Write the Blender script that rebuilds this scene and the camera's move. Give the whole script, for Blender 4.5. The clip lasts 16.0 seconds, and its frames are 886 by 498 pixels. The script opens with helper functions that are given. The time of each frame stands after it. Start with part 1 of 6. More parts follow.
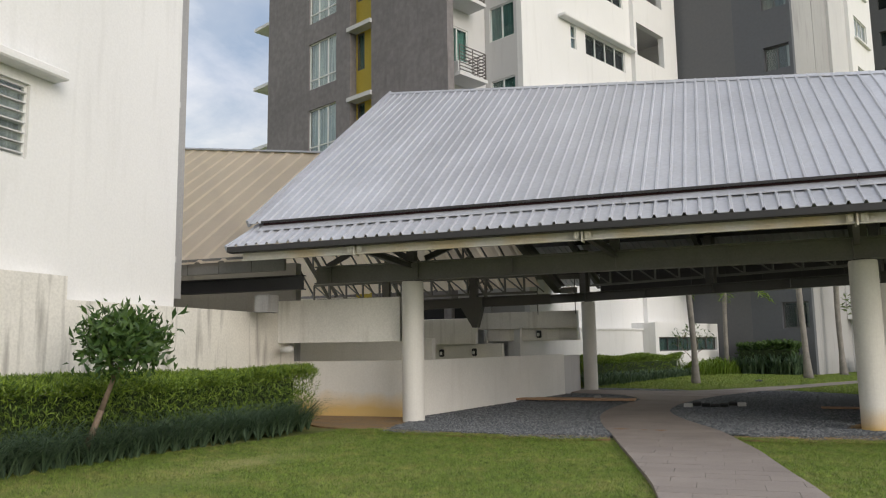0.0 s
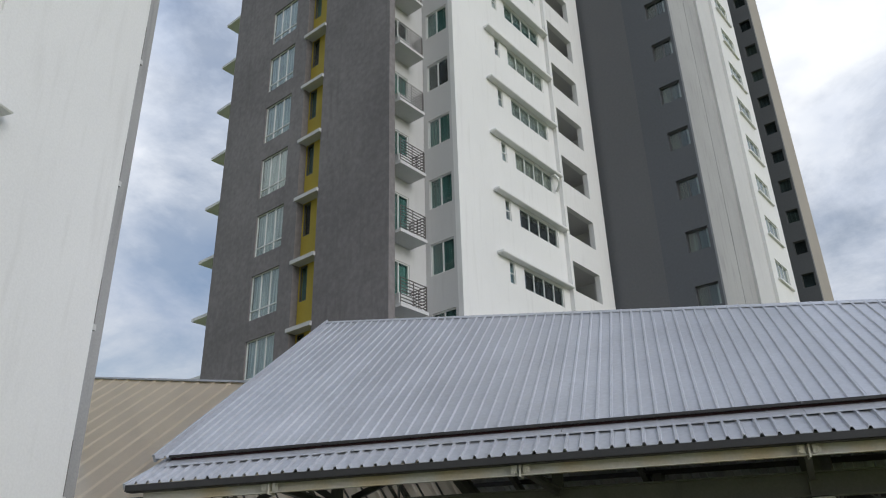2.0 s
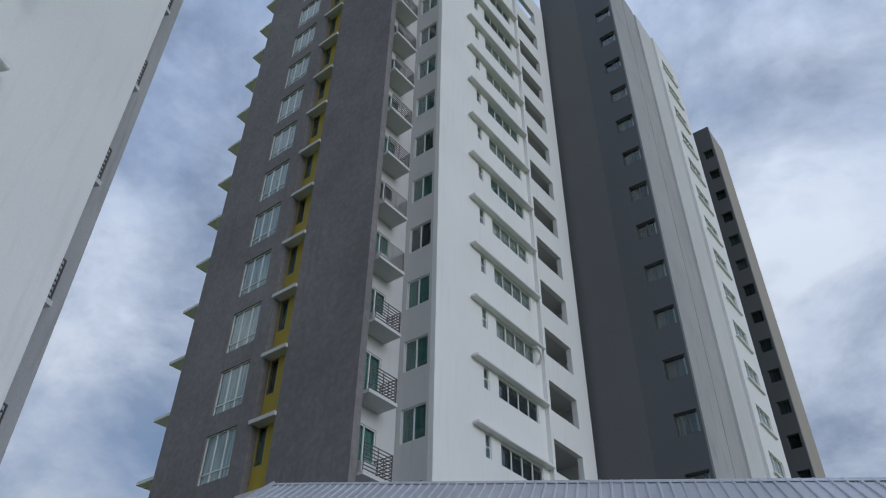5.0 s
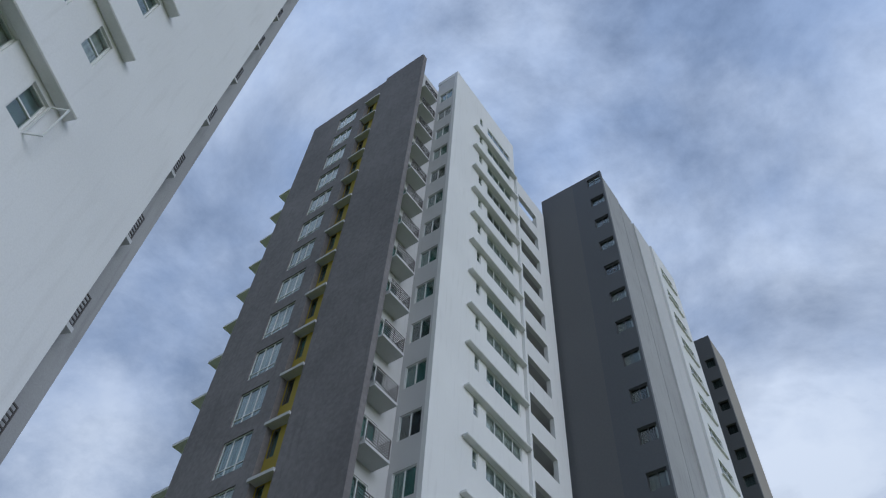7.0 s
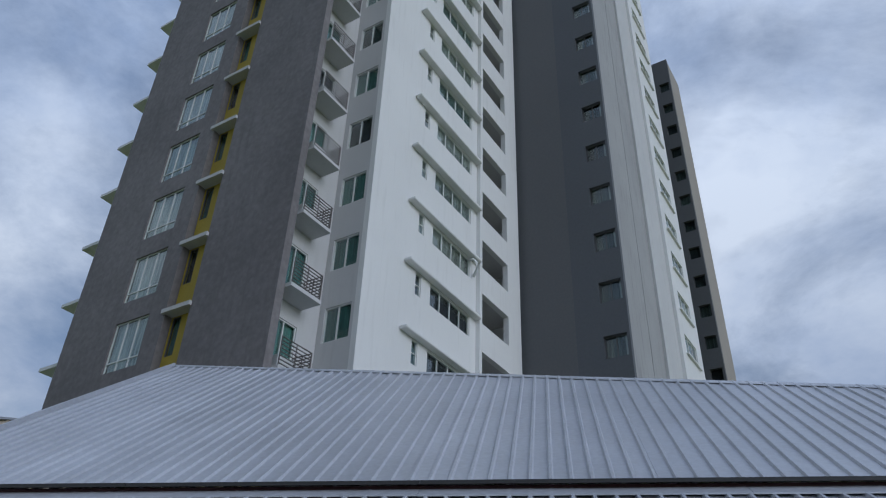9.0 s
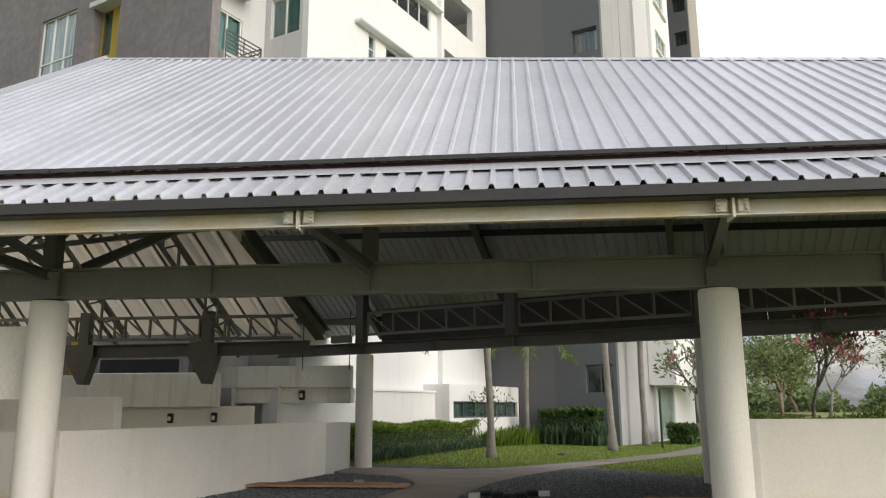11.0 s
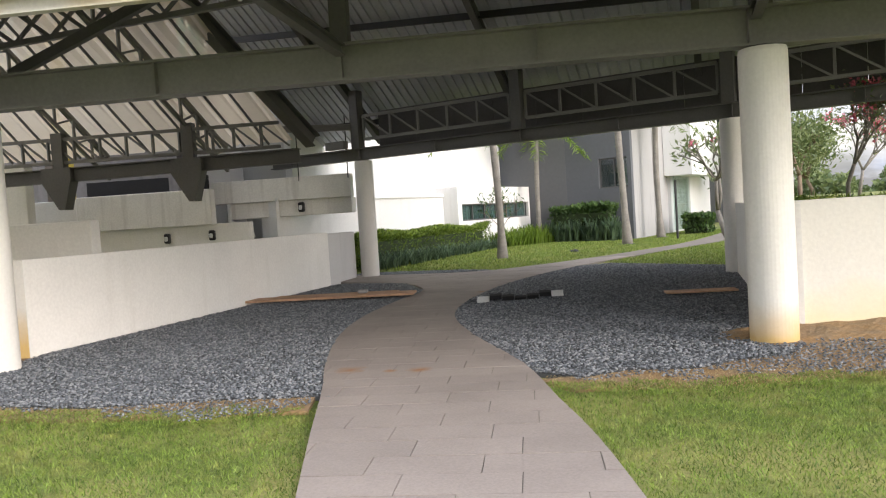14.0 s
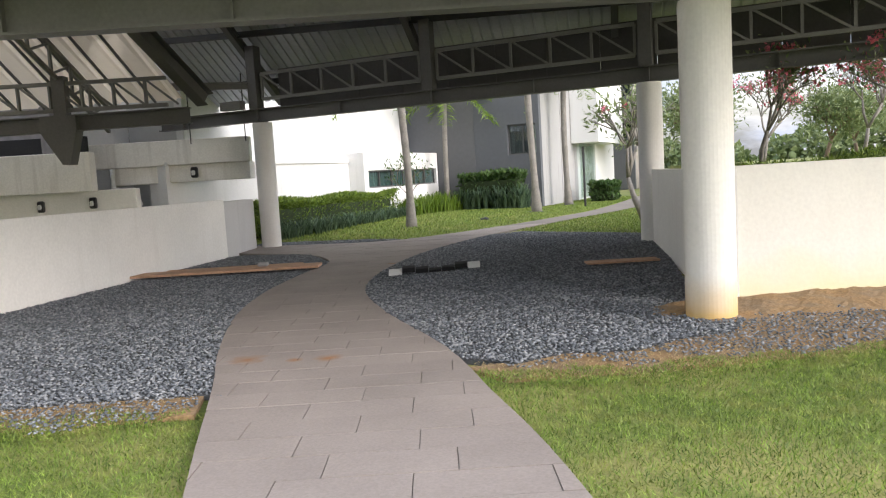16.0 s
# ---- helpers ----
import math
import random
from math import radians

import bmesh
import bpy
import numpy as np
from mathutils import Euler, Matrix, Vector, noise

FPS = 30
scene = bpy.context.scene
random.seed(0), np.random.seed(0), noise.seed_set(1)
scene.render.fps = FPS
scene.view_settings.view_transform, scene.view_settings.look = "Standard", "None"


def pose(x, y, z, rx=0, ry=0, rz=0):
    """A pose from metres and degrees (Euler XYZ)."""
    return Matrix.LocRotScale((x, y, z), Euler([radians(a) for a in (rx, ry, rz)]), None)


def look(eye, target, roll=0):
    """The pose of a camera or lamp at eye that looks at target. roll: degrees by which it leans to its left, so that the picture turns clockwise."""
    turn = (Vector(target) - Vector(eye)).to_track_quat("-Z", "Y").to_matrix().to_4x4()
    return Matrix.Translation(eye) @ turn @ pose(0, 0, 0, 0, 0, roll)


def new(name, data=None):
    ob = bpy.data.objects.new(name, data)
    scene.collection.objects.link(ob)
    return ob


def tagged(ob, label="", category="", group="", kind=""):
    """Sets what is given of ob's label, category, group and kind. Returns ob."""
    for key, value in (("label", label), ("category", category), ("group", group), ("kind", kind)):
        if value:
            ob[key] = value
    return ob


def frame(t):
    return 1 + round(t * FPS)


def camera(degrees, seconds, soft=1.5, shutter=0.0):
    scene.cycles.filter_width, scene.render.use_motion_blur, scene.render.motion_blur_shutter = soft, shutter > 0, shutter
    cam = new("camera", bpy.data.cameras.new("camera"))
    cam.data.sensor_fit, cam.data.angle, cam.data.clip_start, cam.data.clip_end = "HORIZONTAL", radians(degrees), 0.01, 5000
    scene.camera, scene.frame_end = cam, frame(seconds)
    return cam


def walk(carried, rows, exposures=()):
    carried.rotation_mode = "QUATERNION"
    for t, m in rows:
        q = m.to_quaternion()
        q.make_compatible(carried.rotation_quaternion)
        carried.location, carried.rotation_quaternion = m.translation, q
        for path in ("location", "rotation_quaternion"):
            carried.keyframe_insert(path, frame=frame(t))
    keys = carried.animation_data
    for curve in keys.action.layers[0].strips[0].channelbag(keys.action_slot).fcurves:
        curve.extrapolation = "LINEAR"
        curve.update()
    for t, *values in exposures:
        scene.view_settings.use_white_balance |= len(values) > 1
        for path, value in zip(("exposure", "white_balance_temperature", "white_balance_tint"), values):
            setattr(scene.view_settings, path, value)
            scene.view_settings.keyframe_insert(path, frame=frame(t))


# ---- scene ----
cam = camera(60.64, 16.0, soft=1.15)
# seconds, eye x y z, yaw, pitch, roll
ROWS = [
    (0.0, -0.089, 1.719, 1.52, 43.84, 7.38, -0.85),
    (0.5, -0.123, 1.896, 1.498, 41.0, 8.68, -1.58),
    (1.0, -0.184, 2.101, 1.5, 38.83, 14.8, -1.86),
    (1.5, -0.27, 2.287, 1.519, 38.58, 20.5, -1.79),
    (2.0, -0.356, 2.479, 1.517, 39.43, 25.1, -1.67),
    (2.5, -0.442, 2.702, 1.493, 38.97, 28.77, -1.21),
    (3.0, -0.532, 2.948, 1.492, 37.04, 31.28, -0.47),
    (3.2, -0.572, 3.054, 1.495, 36.29, 31.82, -0.31),
    (5.3, -1.044, 4.225, 1.487, 38.69, 40.75, 1.19),
    (5.5, -1.082, 4.337, 1.508, 38.63, 42.22, 1.28),
    (6.0, -1.165, 4.616, 1.519, 38.58, 46.41, 1.88),
    (6.5, -1.262, 4.85, 1.514, 39.07, 50.23, 2.75),
    (7.0, -1.372, 5.067, 1.46, 39.61, 54.1, 4.9),
    (7.5, -1.478, 5.281, 1.511, 38.77, 57.59, 7.57),
    (8.0, -1.59, 5.473, 1.498, 36.67, 57.12, 7.13),
    (8.5, -1.703, 5.667, 1.511, 34.79, 46.82, 4.62),
    (9.0, -1.831, 5.87, 1.517, 33.07, 33.65, 2.16),
    (9.5, -1.971, 6.098, 1.531, 31.06, 25.51, 2.11),
    (10.0, -2.11, 6.358, 1.533, 30.01, 19.73, 1.66),
    (12.3, -2.529, 7.398, 1.493, 31.79, 6.27, -1.02),
    (12.5, -2.566, 7.483, 1.518, 32.62, 5.61, -1.1),
    (13.0, -2.626, 7.696, 1.492, 34.4, 3.44, -1.95),
    (13.5, -2.725, 7.916, 1.479, 34.16, 0.03, -3.2),
    (14.0, -2.829, 8.125, 1.473, 31.02, -2.56, -3.61),
    (14.5, -2.935, 8.338, 1.459, 26.39, -4.29, -3.12),
    (15.0, -3.04, 8.522, 1.487, 24.34, -4.97, -2.73),
    (15.5, -3.177, 8.703, 1.503, 24.11, -5.32, -2.92),
    (16.0, -3.339, 8.858, 1.46, 23.96, -5.46, -3.43),
]


def gaze(x, y, z, yaw, pitch, roll):
    a, b = radians(yaw), radians(pitch)
    d = Vector((-math.sin(a) * math.cos(b), math.cos(a) * math.cos(b), math.sin(b)))
    return look((x, y, z), Vector((x, y, z)) + d, roll)


walk(cam, [(t, gaze(*r)) for t, *r in ROWS],
     exposures=[(0.0, 0.2, 6850, 11), (1.0, 0.08, 6750, 11), (1.5, -0.1, 6450, 10), (2.0, -0.26, 6200, 10), (2.5, -0.33, 6000, 10), (3.0, -0.5, 5750, 10), (5.5, -0.75, 5550, 10),
                (7.0, -0.8, 5400, 10), (8.0, -0.9, 5400, 10), (8.5, -0.95, 5400, 10), (9.0, -0.8, 5400, 10), (9.5, -0.52, 5450, 10), (10.1, 0.0, 6450, 11), (12.3, 0.9, 7100, 11), (13.0, 1.05, 7150, 13), (13.5, 1.2, 6950, 14), (16.0, 1.32, 6600, 14)])

# ---- world and sun ----
SUN_ELEV, SUN_AZ = 20.0, 100.0
world = bpy.data.worlds.new("sky")
scene.world = world
world.use_nodes = True
wt = world.node_tree
wt.nodes.clear()


def wnode(kind, operation=None):
    nd = wt.nodes.new(kind)
    if operation:
        nd.operation = operation
    return nd


wout = wnode("ShaderNodeOutputWorld")
wbg = wnode("ShaderNodeBackground")
wsky = wnode("ShaderNodeTexSky")
wsky.sky_type, wsky.sun_disc, wsky.dust_density = "NISHITA", False, 2.0
wsky.sun_elevation, wsky.sun_rotation = radians(SUN_ELEV), radians(SUN_AZ)
wtc = wnode("ShaderNodeTexCoord")
wsep = wnode("ShaderNodeSeparateXYZ")
wt.links.new(wtc.outputs["Generated"], wsep.inputs[0])
wmax = wnode("ShaderNodeMath", "MAXIMUM")
wmax.inputs[1].default_value = 0.0
wt.links.new(wsep.outputs["Z"], wmax.inputs[0])
wadd = wnode("ShaderNodeMath", "ADD")
wadd.inputs[1].default_value = 0.28
wt.links.new(wmax.outputs[0], wadd.inputs[0])
wdiv = wnode("ShaderNodeVectorMath", "DIVIDE")
wcomb = wnode("ShaderNodeCombineXYZ")
for s in "XYZ":
    wt.links.new(wadd.outputs[0], wcomb.inputs[s])
wt.links.new(wtc.outputs["Generated"], wdiv.inputs[0])
wt.links.new(wcomb.outputs[0], wdiv.inputs[1])
wn1 = wnode("ShaderNodeTexNoise")
wn1.inputs["Scale"].default_value, wn1.inputs["Detail"].default_value, wn1.inputs["Roughness"].default_value = 2.4, 10.0, 0.62
wn1.inputs["Distortion"].default_value = 0.3
wt.links.new(wdiv.outputs[0], wn1.inputs["Vector"])
wr1 = wnode("ShaderNodeValToRGB")
wr1.color_ramp.elements[0].position, wr1.color_ramp.elements[0].color = 0.38, (0.4, 0.4, 0.4, 1)
wr1.color_ramp.elements[1].position, wr1.color_ramp.elements[1].color = 0.6, (1, 1, 1, 1)
wt.links.new(wn1.outputs["Fac"], wr1.inputs[0])
wn2 = wnode("ShaderNodeTexNoise")
wn2.inputs["Scale"].default_value, wn2.inputs["Detail"].default_value, wn2.inputs["Roughness"].default_value = 1.7, 8.0, 0.56
wt.links.new(wdiv.outputs[0], wn2.inputs["Vector"])
wr2 = wnode("ShaderNodeValToRGB")
wr2.color_ramp.elements[0].position, wr2.color_ramp.elements[0].color = 0.36, (0.45, 0.53, 0.68, 1)
wr2.color_ramp.elements[1].position, wr2.color_ramp.elements[1].color = 0.64, (1.0, 1.0, 1.0, 1)
wt.links.new(wn2.outputs["Fac"], wr2.inputs[0])
wsc = wnode("ShaderNodeMix")
wsc.data_type, wsc.blend_type = "RGBA", "MULTIPLY"
wsc.inputs[0].default_value = 1.0
wsc.inputs[7].default_value = (0.11, 0.11, 0.11, 1)
wt.links.new(wsky.outputs[0], wsc.inputs[6])
wmix = wnode("ShaderNodeMix")
wmix.data_type = "RGBA"
wt.links.new(wr1.outputs[0], wmix.inputs[0])
wt.links.new(wsc.outputs[2], wmix.inputs[6])
wt.links.new(wr2.outputs[0], wmix.inputs[7])
wgr = wnode("ShaderNodeMath", "MULTIPLY_ADD")
wgr.inputs[1].default_value, wgr.inputs[2].default_value = 1.0, 0.85
wt.links.new(wmax.outputs[0], wgr.inputs[0])
whz = wnode("ShaderNodeMath", "MULTIPLY_ADD")
whz.inputs[1].default_value, whz.inputs[2].default_value = 1.7, 0.64
wt.links.new(wmax.outputs[0], whz.inputs[0])
wmn = wnode("ShaderNodeMath", "MINIMUM")
wmn.inputs[1].default_value = 1.0
wt.links.new(whz.outputs[0], wmn.inputs[0])
whm = wnode("ShaderNodeMath", "MULTIPLY")
wt.links.new(wgr.outputs[0], whm.inputs[0])
wt.links.new(wmn.outputs[0], whm.inputs[1])
wvs = wnode("ShaderNodeVectorMath", "SCALE")
wt.links.new(wmix.outputs[2], wvs.inputs[0])
wt.links.new(whm.outputs[0], wvs.inputs["Scale"])
wt.links.new(wvs.outputs[0], wbg.inputs["Color"])
wbg.inputs["Strength"].default_value = 0.88
wt.links.new(wbg.outputs[0], wout.inputs[0])

sun = bpy.data.lights.new("sun", "SUN")
sun.energy, sun.angle, sun.color = 1.5, radians(40), (1.0, 0.975, 0.94)
sun_ob = new("sun", sun)
sa, se = radians(SUN_AZ), radians(SUN_ELEV)
sun_dir = Vector((math.sin(sa) * math.cos(se), math.cos(sa) * math.cos(se), math.sin(se)))
sun_ob.matrix_basis = look(sun_dir * 100, (0, 0, 0))

# ---- materials ----


def mat(name, base, rough=0.7, metal=0.0, var=0.12, scale=1.5, fine=25.0, bump=0.15, spec=0.4, tint=None, rnd=0.0, streak=0.0, streak_col=(0.2, 0.19, 0.17)):
    """A surface with variation at two scales, fine relief, optional per-piece variation and vertical rain streaks."""
    m = bpy.data.materials.new(name)
    m.use_nodes = True
    t = m.node_tree
    b = t.nodes["Principled BSDF"]
    b.inputs["Roughness"].default_value, b.inputs["Metallic"].default_value = rough, metal
    b.inputs["Specular IOR Level"].default_value = spec
    geo = t.nodes.new("ShaderNodeNewGeometry")
    big = t.nodes.new("ShaderNodeTexNoise")
    big.inputs["Scale"].default_value, big.inputs["Detail"].default_value = scale, 4
    small = t.nodes.new("ShaderNodeTexNoise")
    small.inputs["Scale"].default_value, small.inputs["Detail"].default_value = fine, 5
    for nz in (big, small):
        t.links.new(geo.outputs["Position"], nz.inputs["Vector"])
    add = t.nodes.new("ShaderNodeMath")
    add.operation = "ADD"
    t.links.new(big.outputs["Fac"], add.inputs[0])
    t.links.new(small.outputs["Fac"], add.inputs[1])
    rng = t.nodes.new("ShaderNodeMapRange")
    rng.inputs["From Min"].default_value, rng.inputs["From Max"].default_value = 0.7, 1.3
    rng.inputs["To Min"].default_value, rng.inputs["To Max"].default_value = 1 - var, 1 + var
    t.links.new(add.outputs[0], rng.inputs["Value"])
    last = rng.outputs[0]
    if rnd:
        oi = t.nodes.new("ShaderNodeObjectInfo")
        r2 = t.nodes.new("ShaderNodeMapRange")
        r2.inputs["To Min"].default_value, r2.inputs["To Max"].default_value = 1 - rnd, 1 + rnd
        t.links.new(oi.outputs["Random"], r2.inputs["Value"])
        mu = t.nodes.new("ShaderNodeMath")
        mu.operation = "MULTIPLY"
        t.links.new(last, mu.inputs[0])
        t.links.new(r2.outputs[0], mu.inputs[1])
        last = mu.outputs[0]
    col = t.nodes.new("ShaderNodeVectorMath")
    col.operation = "SCALE"
    t.links.new(last, col.inputs["Scale"])
    col.inputs[0].default_value = base
    if tint:
        mx = t.nodes.new("ShaderNodeMix")
        mx.data_type = "RGBA"
        mx.inputs[6].default_value, mx.inputs[7].default_value = (*base, 1), (*tint, 1)
        rr = t.nodes.new("ShaderNodeMapRange")
        rr.inputs["From Min"].default_value, rr.inputs["From Max"].default_value = 0.42, 0.62
        t.links.new(big.outputs["Fac"], rr.inputs["Value"])
        t.links.new(rr.outputs[0], mx.inputs[0])
        t.links.new(mx.outputs[2], col.inputs[0])
    out = col.outputs[0]
    if streak:
        mp = t.nodes.new("ShaderNodeMapping")
        mp.inputs["Scale"].default_value = (2.2, 2.2, 0.22)
        t.links.new(geo.outputs["Position"], mp.inputs["Vector"])
        sn = t.nodes.new("ShaderNodeTexNoise")
        sn.inputs["Scale"].default_value, sn.inputs["Detail"].default_value = 2.0, 6
        t.links.new(mp.outputs[0], sn.inputs["Vector"])
        sr = t.nodes.new("ShaderNodeMapRange")
        sr.inputs["From Min"].default_value, sr.inputs["From Max"].default_value = 0.55, 0.75
        sr.inputs["To Max"].default_value = streak
        t.links.new(sn.outputs["Fac"], sr.inputs["Value"])
        m2 = t.nodes.new("ShaderNodeMix")
        m2.data_type = "RGBA"
        m2.inputs[7].default_value = (*streak_col, 1)
        t.links.new(sr.outputs[0], m2.inputs[0])
        t.links.new(out, m2.inputs[6])
        out = m2.outputs[2]
    t.links.new(out, b.inputs["Base Color"])
    if bump:
        bp = t.nodes.new("ShaderNodeBump")
        bp.inputs["Strength"].default_value, bp.inputs["Distance"].default_value = bump, 0.01
        t.links.new(small.outputs["Fac"], bp.inputs["Height"])
        t.links.new(bp.outputs[0], b.inputs["Normal"])
    return m


def leaf_mat(name, a, b2, trans=0.3, patch=None):
    m = bpy.data.materials.new(name)
    m.use_nodes = True
    t = m.node_tree
    b = t.nodes["Principled BSDF"]
    geo = t.nodes.new("ShaderNodeNewGeometry")
    mx = t.nodes.new("ShaderNodeMix")
    mx.data_type = "RGBA"
    mx.inputs[6].default_value, mx.inputs[7].default_value = (*a, 1), (*b2, 1)
    t.links.new(geo.outputs["Random Per Island"], mx.inputs[0])
    if patch:
        nz = t.nodes.new("ShaderNodeTexNoise")
        nz.inputs["Scale"].default_value, nz.inputs["Detail"].default_value, nz.inputs["Roughness"].default_value = 2.6, 8, 0.75
        t.links.new(geo.outputs["Position"], nz.inputs["Vector"])
        mr = t.nodes.new("ShaderNodeMapRange")
        mr.inputs["From Min"].default_value, mr.inputs["From Max"].default_value = 0.5, 0.66
        t.links.new(nz.outputs["Fac"], mr.inputs["Value"])
        m0 = mx
        mx = t.nodes.new("ShaderNodeMix")
        mx.data_type = "RGBA"
        mx.inputs[7].default_value = (*patch, 1)
        t.links.new(mr.outputs[0], mx.inputs[0])
        t.links.new(m0.outputs[2], mx.inputs[6])
        clump = t.nodes.new("ShaderNodeTexNoise")
        clump.inputs["Scale"].default_value, clump.inputs["Detail"].default_value = 11.0, 5
        t.links.new(geo.outputs["Position"], clump.inputs["Vector"])
        cr = t.nodes.new("ShaderNodeMapRange")
        cr.inputs["From Min"].default_value, cr.inputs["From Max"].default_value = 0.35, 0.65
        cr.inputs["To Min"].default_value, cr.inputs["To Max"].default_value = 0.62, 1.3
        t.links.new(clump.outputs["Fac"], cr.inputs["Value"])
        m1 = mx
        mx = t.nodes.new("ShaderNodeMix")
        mx.data_type, mx.blend_type = "RGBA", "MULTIPLY"
        mx.inputs[0].default_value = 1.0
        t.links.new(m1.outputs[2], mx.inputs[6])
        t.links.new(cr.outputs[0], mx.inputs[7])
    t.links.new(mx.outputs[2], b.inputs["Base Color"])
    b.inputs["Roughness"].default_value = 0.5
    tr = t.nodes.new("ShaderNodeBsdfTranslucent")
    t.links.new(mx.outputs[2], tr.inputs["Color"])
    ms = t.nodes.new("ShaderNodeMixShader")
    ms.inputs[0].default_value = trans
    t.links.new(b.outputs[0], ms.inputs[1])
    t.links.new(tr.outputs[0], ms.inputs[2])
    t.links.new(ms.outputs[0], t.nodes["Material Output"].inputs[0])
    return m


def glass_mat(name, tint=(0.88, 0.94, 0.93), gloss=0.02):
    """Clear pane: transparent, with mirror gloss that grows towards grazing view."""
    m = bpy.data.materials.new(name)
    m.use_nodes = True
    t = m.node_tree
    t.nodes.remove(t.nodes["Principled BSDF"])
    tr, gl, lw, ms = (t.nodes.new(k) for k in ("ShaderNodeBsdfTransparent", "ShaderNodeBsdfGlossy", "ShaderNodeLayerWeight", "ShaderNodeMixShader"))
    tr.inputs["Color"].default_value = (*tint, 1)
    gl.inputs["Roughness"].default_value = gloss
    pw, ma = t.nodes.new("ShaderNodeMath"), t.nodes.new("ShaderNodeMath")
    pw.operation, ma.operation = "POWER", "MULTIPLY_ADD"
    pw.inputs[1].default_value = 3.0
    ma.inputs[1].default_value, ma.inputs[2].default_value = 0.55, 0.06
    t.links.new(lw.outputs["Facing"], pw.inputs[0])
    t.links.new(pw.outputs[0], ma.inputs[0])
    t.links.new(ma.outputs[0], ms.inputs[0])
    t.links.new(tr.outputs[0], ms.inputs[1])
    t.links.new(gl.outputs[0], ms.inputs[2])
    t.links.new(ms.outputs[0], t.nodes["Material Output"].inputs[0])
    return m


def curtain_mat(name, cols):
    """Curtains and blinds: a colour for each window by its own random number, fold shading painted as bands."""
    m = bpy.data.materials.new(name)
    m.use_nodes = True
    t = m.node_tree
    b = t.nodes["Principled BSDF"]
    b.inputs["Roughness"].default_value = 0.9
    oi = t.nodes.new("ShaderNodeObjectInfo")
    rp = t.nodes.new("ShaderNodeValToRGB")
    rp.color_ramp.interpolation = "CONSTANT"
    rp.color_ramp.elements.remove(rp.color_ramp.elements[1])
    rp.color_ramp.elements[0].position, rp.color_ramp.elements[0].color = 0.0, (*cols[0], 1)
    for i in range(1, len(cols)):
        rp.color_ramp.elements.new(i / len(cols)).color = (*cols[i], 1)
    t.links.new(oi.outputs["Random"], rp.inputs[0])
    geo = t.nodes.new("ShaderNodeNewGeometry")
    mp = t.nodes.new("ShaderNodeMapping")
    mp.inputs["Scale"].default_value = (14, 14, 0.5)
    t.links.new(geo.outputs["Position"], mp.inputs["Vector"])
    nz = t.nodes.new("ShaderNodeTexNoise")
    nz.inputs["Scale"].default_value = 1.0
    t.links.new(mp.outputs[0], nz.inputs["Vector"])
    # vertical bands in the colour imitate the shading of folds on flat cloth
    mr = t.nodes.new("ShaderNodeMapRange")
    mr.inputs["From Min"].default_value, mr.inputs["From Max"].default_value = 0.35, 0.65
    mr.inputs["To Min"].default_value, mr.inputs["To Max"].default_value = 0.55, 1.15
    t.links.new(nz.outputs["Fac"], mr.inputs["Value"])
    vm = t.nodes.new("ShaderNodeVectorMath")
    vm.operation = "SCALE"
    t.links.new(rp.outputs[0], vm.inputs[0])
    t.links.new(mr.outputs[0], vm.inputs["Scale"])
    t.links.new(vm.outputs[0], b.inputs["Base Color"])
    return m


M_WHITE = mat("white_paint", (0.74, 0.74, 0.735), 0.75, var=0.05, scale=0.25, bump=0.08, streak=0.16, streak_col=(0.42, 0.41, 0.39))
M_WALL = mat("white_render_low", (0.82, 0.81, 0.78), 0.8, var=0.07, scale=0.8, bump=0.15, streak=0.12, streak_col=(0.5, 0.47, 0.4))
M_WORN = mat("stained_white_render", (0.78, 0.765, 0.73), 0.82, var=0.1, scale=1.0, bump=0.2, streak=0.4, streak_col=(0.34, 0.31, 0.27))
M_DIRTY = mat("weathered_white_render", (0.7, 0.68, 0.63), 0.85, var=0.12, scale=1.1, bump=0.3, streak=0.75, streak_col=(0.16, 0.15, 0.135))
M_GREY = mat("warm_grey_paint", (0.2, 0.186, 0.187), 0.8, var=0.2, scale=0.3, fine=5, bump=0.1, streak=0.3, streak_col=(0.11, 0.1, 0.1))
M_DARK = mat("cool_grey_paint", (0.125, 0.128, 0.135), 0.8, var=0.07, scale=0.12, fine=7, bump=0.08)
M_DARK2 = mat("cool_grey_panel", (0.105, 0.112, 0.125), 0.8, var=0.07, scale=0.12, fine=7, bump=0.08)
M_MID = mat("mid_grey_concrete", (0.36, 0.36, 0.36), 0.85, var=0.1, scale=0.3, bump=0.2, streak=0.5, streak_col=(0.2, 0.2, 0.2))
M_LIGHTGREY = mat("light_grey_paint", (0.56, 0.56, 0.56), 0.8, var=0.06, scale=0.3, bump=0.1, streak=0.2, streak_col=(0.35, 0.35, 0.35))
M_TAN = mat("tan_grey_paint", (0.34, 0.31, 0.27), 0.8, var=0.06, scale=0.3)
M_YELLOW = mat("mustard_yellow_paint", (0.42, 0.32, 0.045), 0.75, var=0.1, scale=0.6)
M_ROOF = mat("galvanised_roof_sheet", (0.47, 0.485, 0.53), 0.42, metal=0.3, var=0.1, scale=0.7, fine=14, bump=0.05, rnd=0.06, spec=0.5, streak=0.2, streak_col=(0.42, 0.41, 0.4))
M_STEEL = mat("grey_green_steel_paint", (0.105, 0.103, 0.1), 0.5, var=0.12, scale=1.5, bump=0.1)
